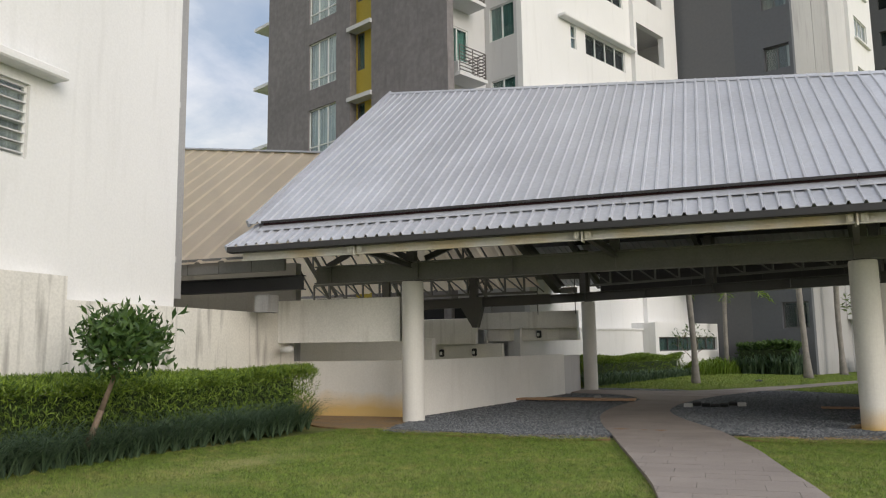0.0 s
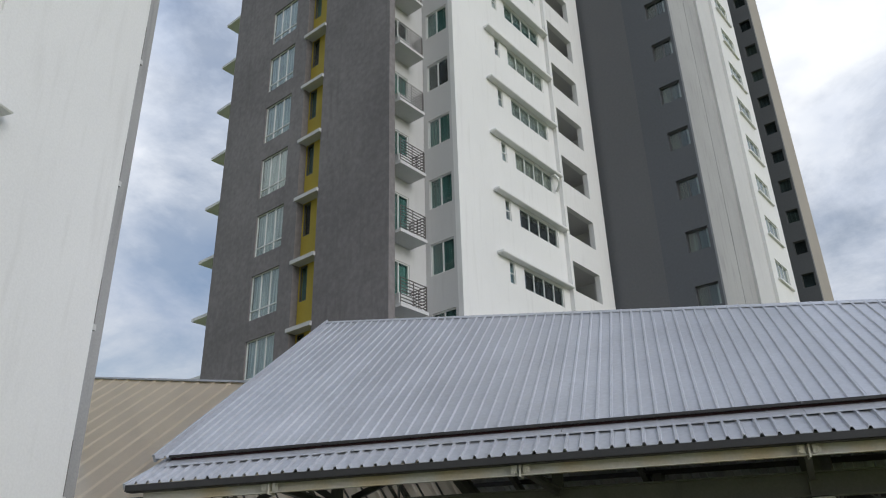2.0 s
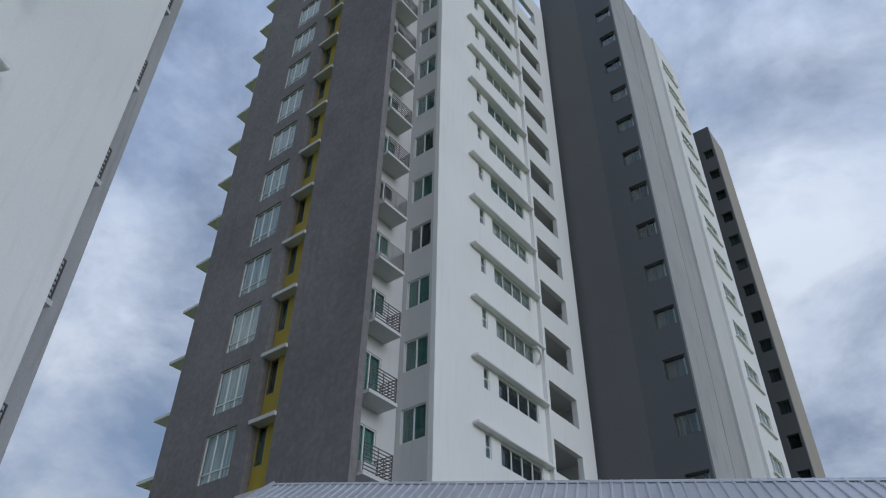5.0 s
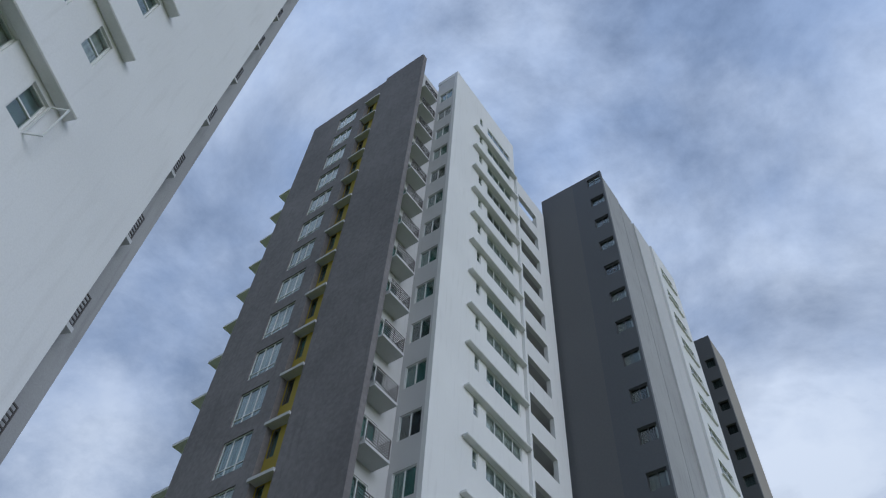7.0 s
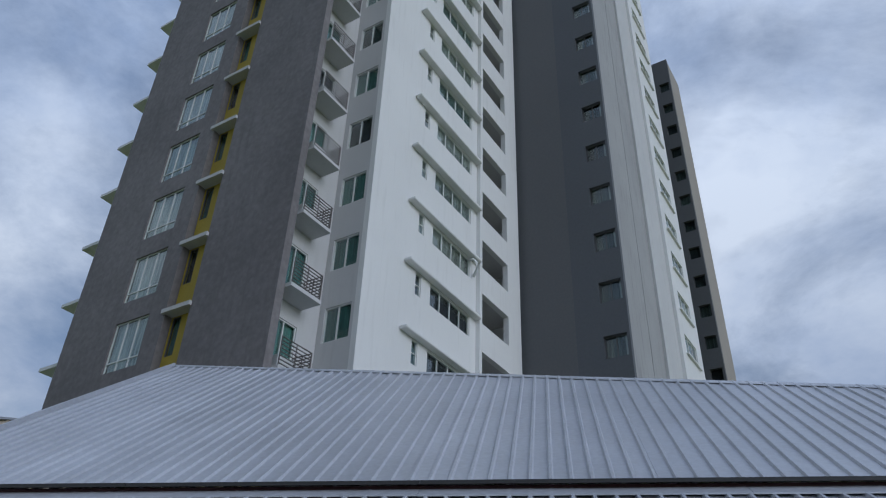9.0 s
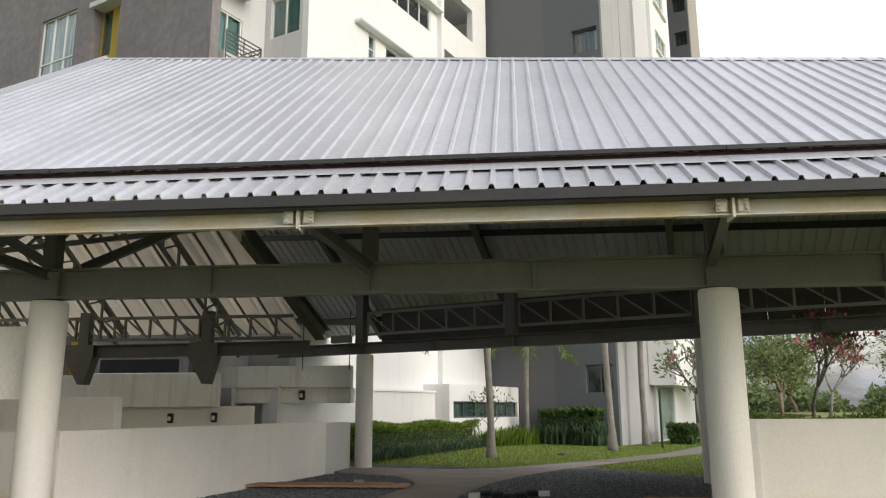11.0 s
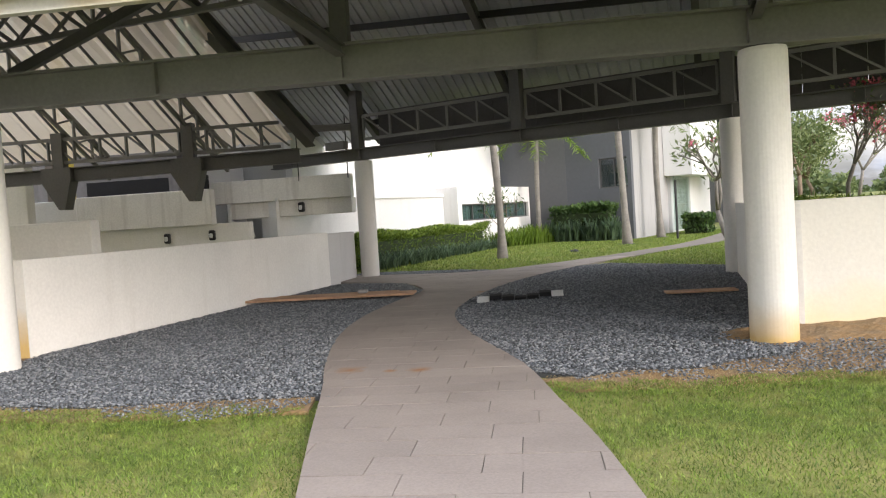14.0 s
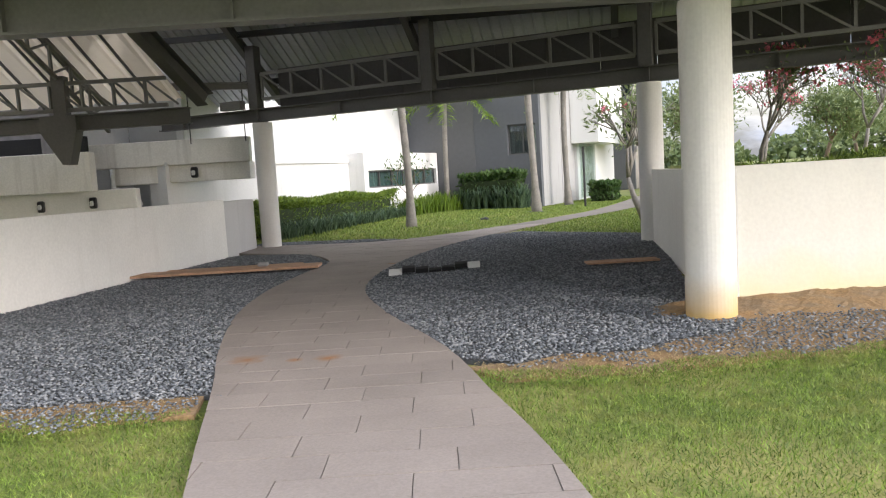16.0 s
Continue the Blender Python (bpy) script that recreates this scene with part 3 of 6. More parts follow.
def tower_main():
    """The tall block: warm grey slab with a mustard slot, a balcony stack, and a white flank with ledges and open galleries."""
    tw = thing("apartment_tower", (-24, 30, 0), "tall grey and white apartment tower with mustard slot and balconies", "building")
    ks = range(-2, 15)
    zl = {k: LEDGE + FLOOR * k for k in ks}
    gx0, gx1, gy, top = -30.7, -18.7, 21.5, 61.0
    # grey slab with windows and a full-height slot
    bm = bmesh.new()
    sx0, sx1 = -24.45, -23.05
    holes = [(-27.4 - gx0, -25.4 - gx0, zl[k] - 1.95, zl[k] + 0.22) for k in ks]
    holed(bm, xm(gx0, gy, 0, 0), sx0 - gx0, top, holes, 0.35)
    part("wall", bm, M_GREY, tw, "warm grey rendered slab wall")
    part("wall", holed(bmesh.new(), xm(sx1, gy, 0, 0), gx1 - sx1, top, [], 0.35), M_GREY, tw, "warm grey rendered slab wall")
    part("lintel", boxes([(sx0, sx1, gy, gy + 0.35, 59.0, top)]), M_GREY, tw)
    part("side_wall", boxes([(gx0, gx0 + 0.3, gy + 0.35, 30.0, 0, top)]), M_GREY, tw)
    part("slot_cheek", boxes([(sx0 - 0.2, sx0, gy + 0.352, gy + 0.6, 0, 59)]), M_GREY, tw)
    part("slot_cheek", boxes([(sx1, sx1 + 0.2, gy + 0.352, gy + 0.6, 0, 59)]), M_GREY, tw)
    part("parapet", boxes([(gx1 - 4.0, gx1 - 0.2, gy + 0.02, gy + 0.4, top, top + 0.6)]), M_GREY, tw)
    # slot: mustard back wall and slabs
    bm = bmesh.new()
    hs = [(0.06, 0.55, zl[k] - 1.75, zl[k] - 0.1) for k in ks]
    holed(bm, xm(sx0, gy + 0.36, 0, 0), sx1 - sx0, 59.0, hs, 0.2)
    part("slot_wall", bm, M_YELLOW, tw, "mustard yellow slot wall")
    sl = mesh_of("slot_slab", boxes([(sx0 - 0.1, sx1 + 0.04, gy - 0.12, gy + 0.355, -0.08, 0.1)]), M_LIGHTGREY)
    for k in ks:
        place("slot_slab", sl, tw, Matrix.Translation((0, 0, zl[k])))
        window(tw, xm(sx0 + 0.06, gy + 0.42, zl[k] - 1.75, 0), 0.49, 1.65, 1, 0, M_TEALCURT, M_DKFRAME)
        window(tw, xm(-27.4, gy + 0.1, zl[k] - 1.95, 0), 2.0, 2.17, 3, 0.45, M_GREYCURT)
    # balconies on the far edge of the grey slab
    fin = mesh_of("sunshade_fin", boxes([(gx0 - 1.8, gx0, gy + 0.3, gy + 2.4, -0.08, 0.08)]), M_WHITE)
    fgl = mesh_of("glass_screen", boxes([(gx0 - 0.45, gx0 - 0.43, gy + 0.4, gy + 2.3, 0.1, 1.1)]), M_GLASS)
    for k in ks[:-1]:
        place("sunshade_fin", fin, tw, Matrix.Translation((0, 0, zl[k] - 3.65)))
        place("glass_screen", fgl, tw, Matrix.Translation((0, 0, zl[k] - 3.65)))
    # recess with balcony stack
    bm = bmesh.new()
    dh = [(0.3, 1.55, zl[k] - 3.2, zl[k] - 1.05) for k in ks]
    holed(bm, xm(-19.352, gy + 0.35, 0, 90), 24.448 - gy - 0.35, 60.0, dh, 0.2)
    gh = [(-19.1 + 19.35, -17.83 + 19.35, zl[k] - 1.3, zl[k] + 0.16) for k in ks]
    part("recess_wall", bm, M_LIGHTGREY, tw, "pale grey recess wall with balcony doors")
    part("recess_wall", holed(bmesh.new(), xm(-19.35, 24.45, 0, 0), 1.648, 61.2, gh, 0.3), M_LIGHTGREY, tw, "pale grey recess wall with windows")
    slab = boxes([(-19.34, -18.4, gy + 0.36, 23.45, -0.16, -0.02)])
    slab = mesh_of("balcony_slab", slab, M_LIGHTGREY)
    for k in ks:
        zb = zl[k] - 3.3
        place("balcony_slab", slab, tw, Matrix.Translation((0, 0, zb)))
        railing("balcony_rail", tw, xm(-18.45, gy + 0.4, zb, 90), 23.4 - gy - 0.4, 1.05, 8)
        railing("balcony_rail", tw, xm(-19.34, 23.4, zb, 0), 0.89, 1.05, 8)
        window(tw, xm(-19.42, gy + 0.65, zl[k] - 3.2, 90), 1.25, 2.15, 2, 0, M_TEALCURT)
        window(tw, xm(-19.1, 24.53, zl[k] - 1.3, 0), 1.27, 1.46, 2, 0, M_TEALCURT)
        if k % 2 == 0 or k % 3 == 0:
            ac = boxes([(-19.05, -18.7, gy + 0.6, gy + 1.35, zb, zb + 0.55)], bev=0.03)
            part("condenser_unit", ac, M_FRAME, tw)
    # white flank
    fx, y0, y1, y2 = -17.45, 24.45, 33.0, 37.6
    bm = bmesh.new()
    hs = []
    for k in ks:
        hs += [(27.85 - y0, 28.27 - y0, zl[k] - 1.0, zl[k] + 0.05), (28.98 - y0, 32.3 - y0, zl[k] - 0.98, zl[k] + 0.04)]
    holed(bm, xm(fx, y0, 0, 90), y1 - y0, 61.3, hs, 0.25)
    part("white_wall", bm, M_WHITE, tw, "bright white rendered flank wall")
    bm = bmesh.new()
    gal = [(0.25, 3.2, zl[k] + 0.25, zl[k] + 1.9) for k in ks[:-2]]
    holed(bm, xm(fx, y1, 0, 90), y2 - y1, 56.4, gal, 0.3)
    part("gallery_wall", bm, M_WHITE, tw, "white gallery wall with long open bays")
    part("pier", boxes([(fx, fx + 0.22, 32.86, 33.1, 0, 56.0)]), M_WHITE, tw)
    part("gallery_end", boxes([(fx - 2.4, fx - 0.301, y1 + 0.05, y1 + 0.2, 0, 56.3)]), M_WHITE, tw)
    part("gallery_end", boxes([(fx - 2.4, fx - 0.301, y2 - 0.1, y2 - 0.01, 0, 56.3)]), M_WHITE, tw)
    gf = mesh_of("gallery_floor", boxes([(fx - 2.4, fx - 0.301, y1 + 0.2, y2 - 0.1, -0.1, 0.1)]), M_LIGHTGREY)
    for k in ks[:-2]:
        place("gallery_floor", gf, tw, Matrix.Translation((0, 0, zl[k] - 0.85)))
    part("gallery_back", boxes([(fx - 2.6, fx - 2.4, y1, y2, 0, 56.3)]), M_LIGHTGREY, tw)
    led = mesh_of("window_ledge", boxes([(fx - 0.001, fx + 0.36, 26.95, 32.85, 0.08, 0.23)], bev=0.03), M_WHITE)
    for k in ks:
        if k < ks[-1]:
            place("window_ledge", led, tw, Matrix.Translation((0, 0, zl[k])))
        window(tw, xm(fx - 0.08, 27.85, zl[k] - 1.0, 90), 0.42, 1.05, 1, 0.5, M_MIXCURT, gap=0.04)
        window(tw, xm(fx - 0.08, 28.98, zl[k] - 0.98, 90), 3.32, 1.02, 4, 0, M_MIXCURT)
    zz = zl[2] - 0.3
    part("duct_hose", tube(bmesh.new(), [(fx - 0.05, 32.15, zz + 0.25), (fx + 0.2, 32.25, zz + 0.3), (fx + 0.32, 32.35, zz + 0.1), (fx + 0.3, 32.4, zz - 0.3), (fx + 0.12, 32.4, zz - 0.6)], [0.07] * 5, 10), M_FRAME, tw, "bent white exhaust hose", smooth=True)
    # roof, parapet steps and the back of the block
    # solid blocks instead of rooms, their darkness is only colour
    part("core", boxes([(-30.1, fx - 2.65, gy + 0.75, 37.0, 0, 59.0)]), M_ROOMSHADE, tw)
    part("core", boxes([(-20.05, fx - 0.3, 24.8, 32.9, 0, 60.5)]), M_ROOMSHADE, tw)
    part("parapet", boxes([(fx - 2.0, fx, 24.452, 24.8, 61.3, 61.9)]), M_WHITE, tw, "white roof parapet")
    part("parapet", boxes([(fx - 0.3, fx, 24.802, 33.0, 61.302, 61.8)]), M_WHITE, tw, "white roof parapet")
    part("roof_slab", boxes([(-20.3, fx - 0.3, 24.8, 33.0, 60.6, 60.9)]), M_WHITE, tw)
    part("gable_wall", boxes([(-20.2, fx - 0.26, 32.7, 33.0, 56.4, 61.0)]), M_WHITE, tw)
    return tw


def tower_rear():
    """The cool grey block behind, with light side strips."""
    tw = thing("apartment_tower", (-14, 44, 0), "tall cool grey apartment block with pale side strips", "building")
    bm = bmesh.new()
    holed(bm, xm(-17.7, 38.0, 0, 0), 3.1, 59.3, [], 0.3)
    part("wall", bm, M_DARK, tw, "plain cool grey wall")
    bm = bmesh.new()
    zw = [17.8 + 3.08 * k for k in range(-5, 14)]
    holed(bm, xm(-14.6, 38.004, 0, 0), 2.75, 59.3, [(1.4, 2.6, z - 0.25, z + 0.95) for z in zw], 0.3)
    part("wall", bm, M_DARK2, tw, "blue-grey wall with small windows")
    for z in zw:
        window(tw, xm(-13.2, 38.225, z - 0.25, 0), 1.2, 1.2, 2, 0, M_DARKCURT, M_DKFRAME)
    part("side_strip", boxes([(-12.2, -11.85, 38.305, 41.2, 0, 58.6)]), M_MID, tw, "streaked grey concrete side strip")
    part("joint", boxes([(-12.25, -12.0, 41.2, 41.3, 0, 58.5)]), M_DKSTEEL, tw)
    part("side_strip", boxes([(-12.2, -11.86, 41.3, 43.5, 0, 58.3)]), M_MID, tw, "streaked grey concrete side strip")
    part("side_strip", boxes([(-12.2, -11.7, 43.5, 46.4, 0, 57.8)]), M_LIGHTGREY, tw)
    bm = bmesh.new()
    zs = [21.5 + 2.98 * k for k in range(-6, 12)]
    holed(bm, xm(-11.5, 46.4, 0, 90), 4.6, 57.6, [(1.0, 3.4, z, z + 1.3) for z in zs], 0.3)
    part("side_wall", bm, M_WHITE, tw, "white side wall with small windows")
    for z in zs:
        window(tw, xm(-11.6, 47.4, z, 90), 2.4, 1.3, 3, 0, M_MIXCURT)
        part("window_sill", boxes([(-11.499, -11.35, 47.2, 50.0, z - 0.12, z - 0.02)]), M_WHITE, tw)
    part("core", boxes([(-17.6, -12.25, 38.4, 50.9, 0, 58.0)]), M_ROOMSHADE, tw)
    return tw


def tower_far():
    tw = thing("apartment_tower", (-12.5, 58, 0), "distant dark grey apartment block with tan edge", "building")
    bm = bmesh.new()
    zs = [25.6 + 2.5 * k for k in range(-9, 11)]
    holed(bm, xm(-14.5, 56, 0, 0), 3.3, 54.4, [(2.3, 3.15, z, z + 1.0) for z in zs], 0.3)
    part("wall", bm, M_DARK, tw)
    for z in zs:
        window(tw, xm(-12.2, 56.15, z, 0), 0.85, 1.0, 1, 0, M_DARKCURT, M_DKFRAME)
    part("side_wall", boxes([(-11.6, -11.2, 56.302, 59.5, 0, 54.2)]), M_TAN, tw, "tan grey side wall")
    part("core", boxes([(-14.4, -11.62, 56.4, 59.3, 0, 53.5)]), M_ROOMSHADE, tw)
    return tw


def tower_near():
    """The white tower close by: flank with ledges and windows, balcony edge beyond its corner."""
    tw = thing("apartment_tower", un(-12, 5, 0), "near white apartment tower flank with ledges and louvred windows", "building")
    U, top, n1 = -9.0, 62.0, 13.35
    ks = range(0, 18)
    zl = {k: 5.8 + 3.2 * k for k in ks}
    m = CAN @ Matrix.Translation((U, n1 - 26.0, 0)) @ Matrix.Rotation(radians(90), 4, "Z")
    hs, wins = [], []
    for k in ks:
        for a, w, h, lo in ((9.68, 0.56, 1.15, -1.38), (5.3, 3.3, 1.15, -1.2), (-2.2, 3.3, 1.15, -1.2)):
            x = a - (n1 - 26.0)
            hs.append((x - w / 2 if w < 1 else x, x + w / 2 if w < 1 else x + w, zl[k] + lo, zl[k] + lo + h))
    bm = bmesh.new()
    holed(bm, m, 26.0, top, hs, 0.3)
    part("white_wall", bm, M_WHITE, tw, "smooth white rendered flank wall")
    bm = bmesh.new()
    box(bm, U - 8, U - 0.305, n1 - 25.9, n1 - 0.35, 0, top - 0.3, CAN)
    part("core", bm, M_ROOMSHADE, tw)
    bm = bmesh.new()
    box(bm, U - 8, U - 0.01, n1 - 0.3, n1 - 0.01, 0, top, CAN)
    part("end_wall", bm, M_WHITE, tw)
    bm = bmesh.new()
    box(bm, -10.2, -9.9, n1, 14.66, 2.6, top + 0.5, CAN)
    part("grey_fin_wall", bm, M_MID, tw, "grey projecting fin wall")
    led = mesh_of("window_ledge", boxes([(U - 0.001, U + 0.32, 4.0, 10.4, -0.07, 0.08)], bev=0.025), M_WHITE)
    bsl = mesh_of("balcony_slab", boxes([(-9.88, -9.5, n1 + 0.002, 14.0, -0.12, 0.0)]), M_LIGHTGREY)
    for k in ks:
        place("window_ledge", led, tw, CAN @ Matrix.Translation((0, 0, zl[k])))
        place("balcony_slab", bsl, tw, CAN @ Matrix.Translation((0, 0, zl[k] - 2.4)))
        railing("balcony_rail", tw, CAN @ xm(-9.55, n1 + 0.02, zl[k] - 2.4, 90), 0.62, 1.0, 8)
        for x0, x1, z0, z1 in hs[3 * k:3 * k + 3]:
            wm = m @ Matrix.Translation((x0, 0.1, z0))
            if k == 0 and x1 - x0 < 1:
                for q in range(7):
                    sl = boxes([(x0 + 0.05, x1 - 0.05, 0.0, 0.09, z0 + 0.06 + q * 0.155, z0 + 0.08 + q * 0.155)], m)
                    part("louvre_slat", sl, M_LIGHTGREY, tw)
            if k == 3 and x1 - x0 < 1:
                sash = m @ Matrix.Translation((x1, -0.02, z0)) @ Matrix.Rotation(radians(-70), 4, "Z")
                part("open_sash", holed(bmesh.new(), sash, 0.4, z1 - z0, [(0.04, 0.36, 0.04, z1 - z0 - 0.04)], 0.03), M_FRAME, tw)
            window(tw, wm, x1 - x0, z1 - z0, 4 if x1 - x0 > 1 else 1, 0 if x1 - x0 > 1 else 0.55, M_MIXCURT, gap=0.045)
    return tw


def ground():
    rng = np.random.default_rng(3)
    xs = np.unique(np.concatenate([np.linspace(-900, -60, 12), np.linspace(-60, 40, 101), np.linspace(40, 900, 12)]))
    ys = np.unique(np.concatenate([np.linspace(-900, -20, 12), np.linspace(-20, 80, 101), np.linspace(80, 900, 12)]))
    gx, gy = np.meshgrid(xs, ys)
    un_u, un_n = gx * CU.x + gy * CU.y, gx * CN.x + gy * CN.y
    gz = -0.03 + 0.2 * np.clip((-un_u - 5.5) / 3.0, 0, 1) * np.clip((15 - un_n) / 4, 0, 1)
    gz += 0.16 * np.exp(-(((gx + 14.5) / 4.5) ** 2 + ((gy - 33) / 5.5) ** 2))
    n = len(xs)
    idx = np.arange(len(xs) * len(ys)).reshape(len(ys), n)
    faces = np.stack([idx[:-1, :-1], idx[:-1, 1:], idx[1:, 1:], idx[1:, :-1]], -1).reshape(-1, 4)
    me = raw("ground", np.stack([gx, gy, gz], -1).reshape(-1, 3), faces, M_GROUND)
    me.shade_smooth()
    return tagged(new("ground", me), "mown green lawn with yellowish dry patches", "ground", kind="structure")


ground()
tower_main()
tower_rear()
tower_far()
tower_near()

# ---- the canopy ----
RIDGE = lambda a: (22.03 - 0.247 * (a + 8.2))
SLOPE = 0.696
ROOFZ = lambda b: 4.14 + SLOPE * (b - 14.78)


def rib_profile(a0, a1, pitch, h):
    """Offsets along the front and heights of a trapezoidal sheet profile."""
    out, a = [], a0
    while a < a1 - 1e-6:
        for da, dz in ((0.0, 0.0), (pitch * 0.70, 0.0), (pitch * 0.78, h), (pitch * 0.92, h)):
            if a + da < a1:
                out.append((a + da, dz))
        a += pitch
    out.append((a1, 0.0))
    return out


def sheet(bm, prof, near, far, thick=0.012):
    """A profiled sheet between two borders, each a function of the place along the front."""
    up, dn = [], []
    for a, dz in prof:
        p, q = near(a), far(a)
        up.append((bm.verts.new(p + Vector((0, 0, dz))), bm.verts.new(q + Vector((0, 0, dz)))))
        if thick:
            dn.append((bm.verts.new(p + Vector((0, 0, dz - thick))), bm.verts.new(q + Vector((0, 0, dz - thick)))))
    for (a, b), (c, d) in zip(up, up[1:]):
        bm.faces.new((a, c, d, b))
    if not thick:
        return
    for (a, b), (c, d), (e, f), (g, h) in zip(up, up[1:], dn, dn[1:]):
        bm.faces.new((e, f, h, g))
        bm.faces.new((a, e, g, c))
        bm.faces.new((b, d, h, f))
    bm.faces.new((up[0][0], up[0][1], dn[0][1], dn[0][0]))
    bm.faces.new((up[-1][0], dn[-1][0], dn[-1][1], up[-1][1]))


CA0, CA1 = -8.28, 10.5
FRAMES = (-5.6, -1.4, 2.67, 6.8)


def back_eave(a):
    p = un(a, RIDGE(a))
    return Vector((p.x - 1.4, 25.9, 3.75))


def canopy():
    cn = thing("canopy", un(-5.4, 16.5, 0), "large steel canopy with silver ribbed metal roof on round columns", "canopy")
    a = CA0
    i = 0
    while a < CA1 - 0.01:
        b = min(a + 0.925, CA1)
        lift = 0.006 * (i % 2)
        bm = bmesh.new()
        sheet(bm, rib_profile(a, b, 0.231, 0.038), lambda v: un(v, 14.7, ROOFZ(14.7) + lift), lambda v: un(v, RIDGE(v), ROOFZ(RIDGE(v)) + lift))
        part("roof_sheet", bm, M_ROOF, cn)
        bm = bmesh.new()
        sheet(bm, rib_profile(a, b, 0.231, 0.045), lambda v: un(v, 13.98, 3.53 + lift), lambda v: un(v, 15.05, 4.16 + lift))
        part("eave_sheet", bm, M_ROOF, cn)
        bm = bmesh.new()
        sheet(bm, rib_profile(a, b, 0.231, 0.038), lambda v: un(v, RIDGE(v), ROOFZ(RIDGE(v)) - 0.01 + lift), back_eave)
        part("back_sheet", bm, M_ROOF, cn)
        a, i = b, i + 1
    # ridge cap, verge trim, maroon step flashing
    bm = bmesh.new()
    ends = []
    for v in (CA0 - 0.05, CA1):
        r = RIDGE(v)
        top = un(v, r, ROOFZ(r) + 0.035)
        bd = (back_eave(v) - top).normalized()
        fr, bk = un(v, r - 0.16, ROOFZ(r - 0.16) + 0.034), top + bd * 0.18
        d = Vector((0, 0, -0.012))
        ends.append([bm.verts.new(p) for p in (fr, top, bk, bk + d, top + d, fr + d)])
    for i in range(6):
        bm.faces.new((ends[0][i - 1], ends[0][i], ends[1][i], ends[1][i - 1]))
    part("ridge_cap", bm, M_ROOF, cn)
    bm = bmesh.new()
    bar(bm, un(CA0 - 0.03, 14.7, ROOFZ(14.7)), un(CA0 - 0.03, RIDGE(CA0), ROOFZ(RIDGE(CA0)) + 0.01), 0.05, 0.14)
    bar(bm, un(CA0 - 0.03, 13.98, 3.5), un(CA0 - 0.03, 15.0, 4.02), 0.05, 0.1)
    part("verge_trim", bm, M_ROOF, cn)
    bm = bmesh.new()
    box(bm, CA0 + 0.3, CA1, 14.76, 14.8, 3.95, 4.08, CAN)
    part("step_flashing", bm, M_MAROON, cn, "dark maroon flashing under the upper sheets")
    # dark drip lip that closes the rib ends of the upper sheets, pale apron over the lower ones
    a = CA0 + 0.3
    while a < CA1 - 0.1:
        b = min(a + 3.6, CA1)
        k = 0.004 * (int(a * 7) % 3)
        part("drip_lip", boxes([(a, b - 0.006, 14.672 - k, 14.695 - k, ROOFZ(14.7) - 0.015, ROOFZ(14.7) + 0.03)], CAN), M_DKSTEEL, cn, "dark straight drip lip")
        bm = bmesh.new()
        z = lambda n: 3.53 + 0.589 * (n - 13.98) + 0.05
        vs = [bm.verts.new(un(v, n, z(n) + e)) for e in (0.0, -0.01) for v, n in ((a, 14.53 - k * 2), (b - 0.006, 14.53 - k * 2), (b - 0.006, 14.75), (a, 14.75))]
        for f in ((0, 1, 2, 3), (7, 6, 5, 4), (0, 4, 5, 1), (1, 5, 6, 2), (2, 6, 7, 3), (3, 7, 4, 0)):
            bm.faces.new([vs[i] for i in f])
        part("apron_flashing", bm, M_ROOF, cn)
        a = b
    # gutter and fascia channel
    bm = bmesh.new()
    box(bm, CA0, CA1, 14.0, 14.16, 3.40, 3.50, CAN)
    box(bm, CA0, CA1, 13.96, 14.0, 3.41, 3.515, CAN)
    part("gutter", bm, M_DKSTEEL, cn, "dark steel gutter")
    for f0, f1 in zip((CA0 + 0.2, *FRAMES), (*FRAMES, CA1)):
        bm = bmesh.new()
        prof = ((14.215, 3.25), (14.215, 3.44), (14.13, 3.44), (14.13, 3.425), (14.2, 3.425), (14.2, 3.265), (14.13, 3.265), (14.13, 3.25))
        ends = [[bm.verts.new(un(f, b, z)) for b, z in prof] for f in (f0 + 0.012, f1 - 0.012)]
        for i in range(8):
            bm.faces.new((ends[0][i], ends[0][i - 1], ends[1][i - 1], ends[1][i]))
        bm.faces.new(ends[0])
        bm.faces.new(ends[1][::-1])
        bmesh.ops.recalc_face_normals(bm, faces=bm.faces)
        part("fascia_channel", bm, M_FASCIA, cn, "off-white steel channel with rust marks")
    for f in FRAMES:
        bm = bmesh.new()
        box(bm, f - 0.012, f + 0.012, 14.08, 14.3, 3.22, 3.47, CAN)
        for s in (-1, 1):
            box(bm, f + s * 0.10 - 0.05, f + s * 0.10 + 0.05, 14.115, 14.128, 3.28, 3.41, CAN)
            for z in (3.305, 3.345, 3.385):
                box(bm, f + s * 0.12 - 0.012, f + s * 0.12 + 0.012, 14.095, 14.114, z - 0.012, z + 0.012, CAN)
        part("splice_plate", bm, M_FASCIA, cn)
        bm = bmesh.new()
        ibeam(bm, un(f, 14.28, 3.38), un(f * 1.014 + 0.29, 16.33, 3.24), 0.1, 0.13)
        part("outrigger", bm, M_STEEL, cn)
    # main front beam
    bm = bmesh.new()
    ibeam(bm, un(CA0 + 0.6, 16.45, 3.13), un(CA1, 16.45, 3.13), 0.22, 0.39, 0.025, 0.03)
    for v in np.arange(-7.3, 10.4, 2.05):
        box(bm, v - 0.01, v + 0.01, 16.36, 16.54, 2.96, 3.3, CAN)
    part("front_beam", bm, M_BEAM, cn, "grey-green painted steel I-beam")
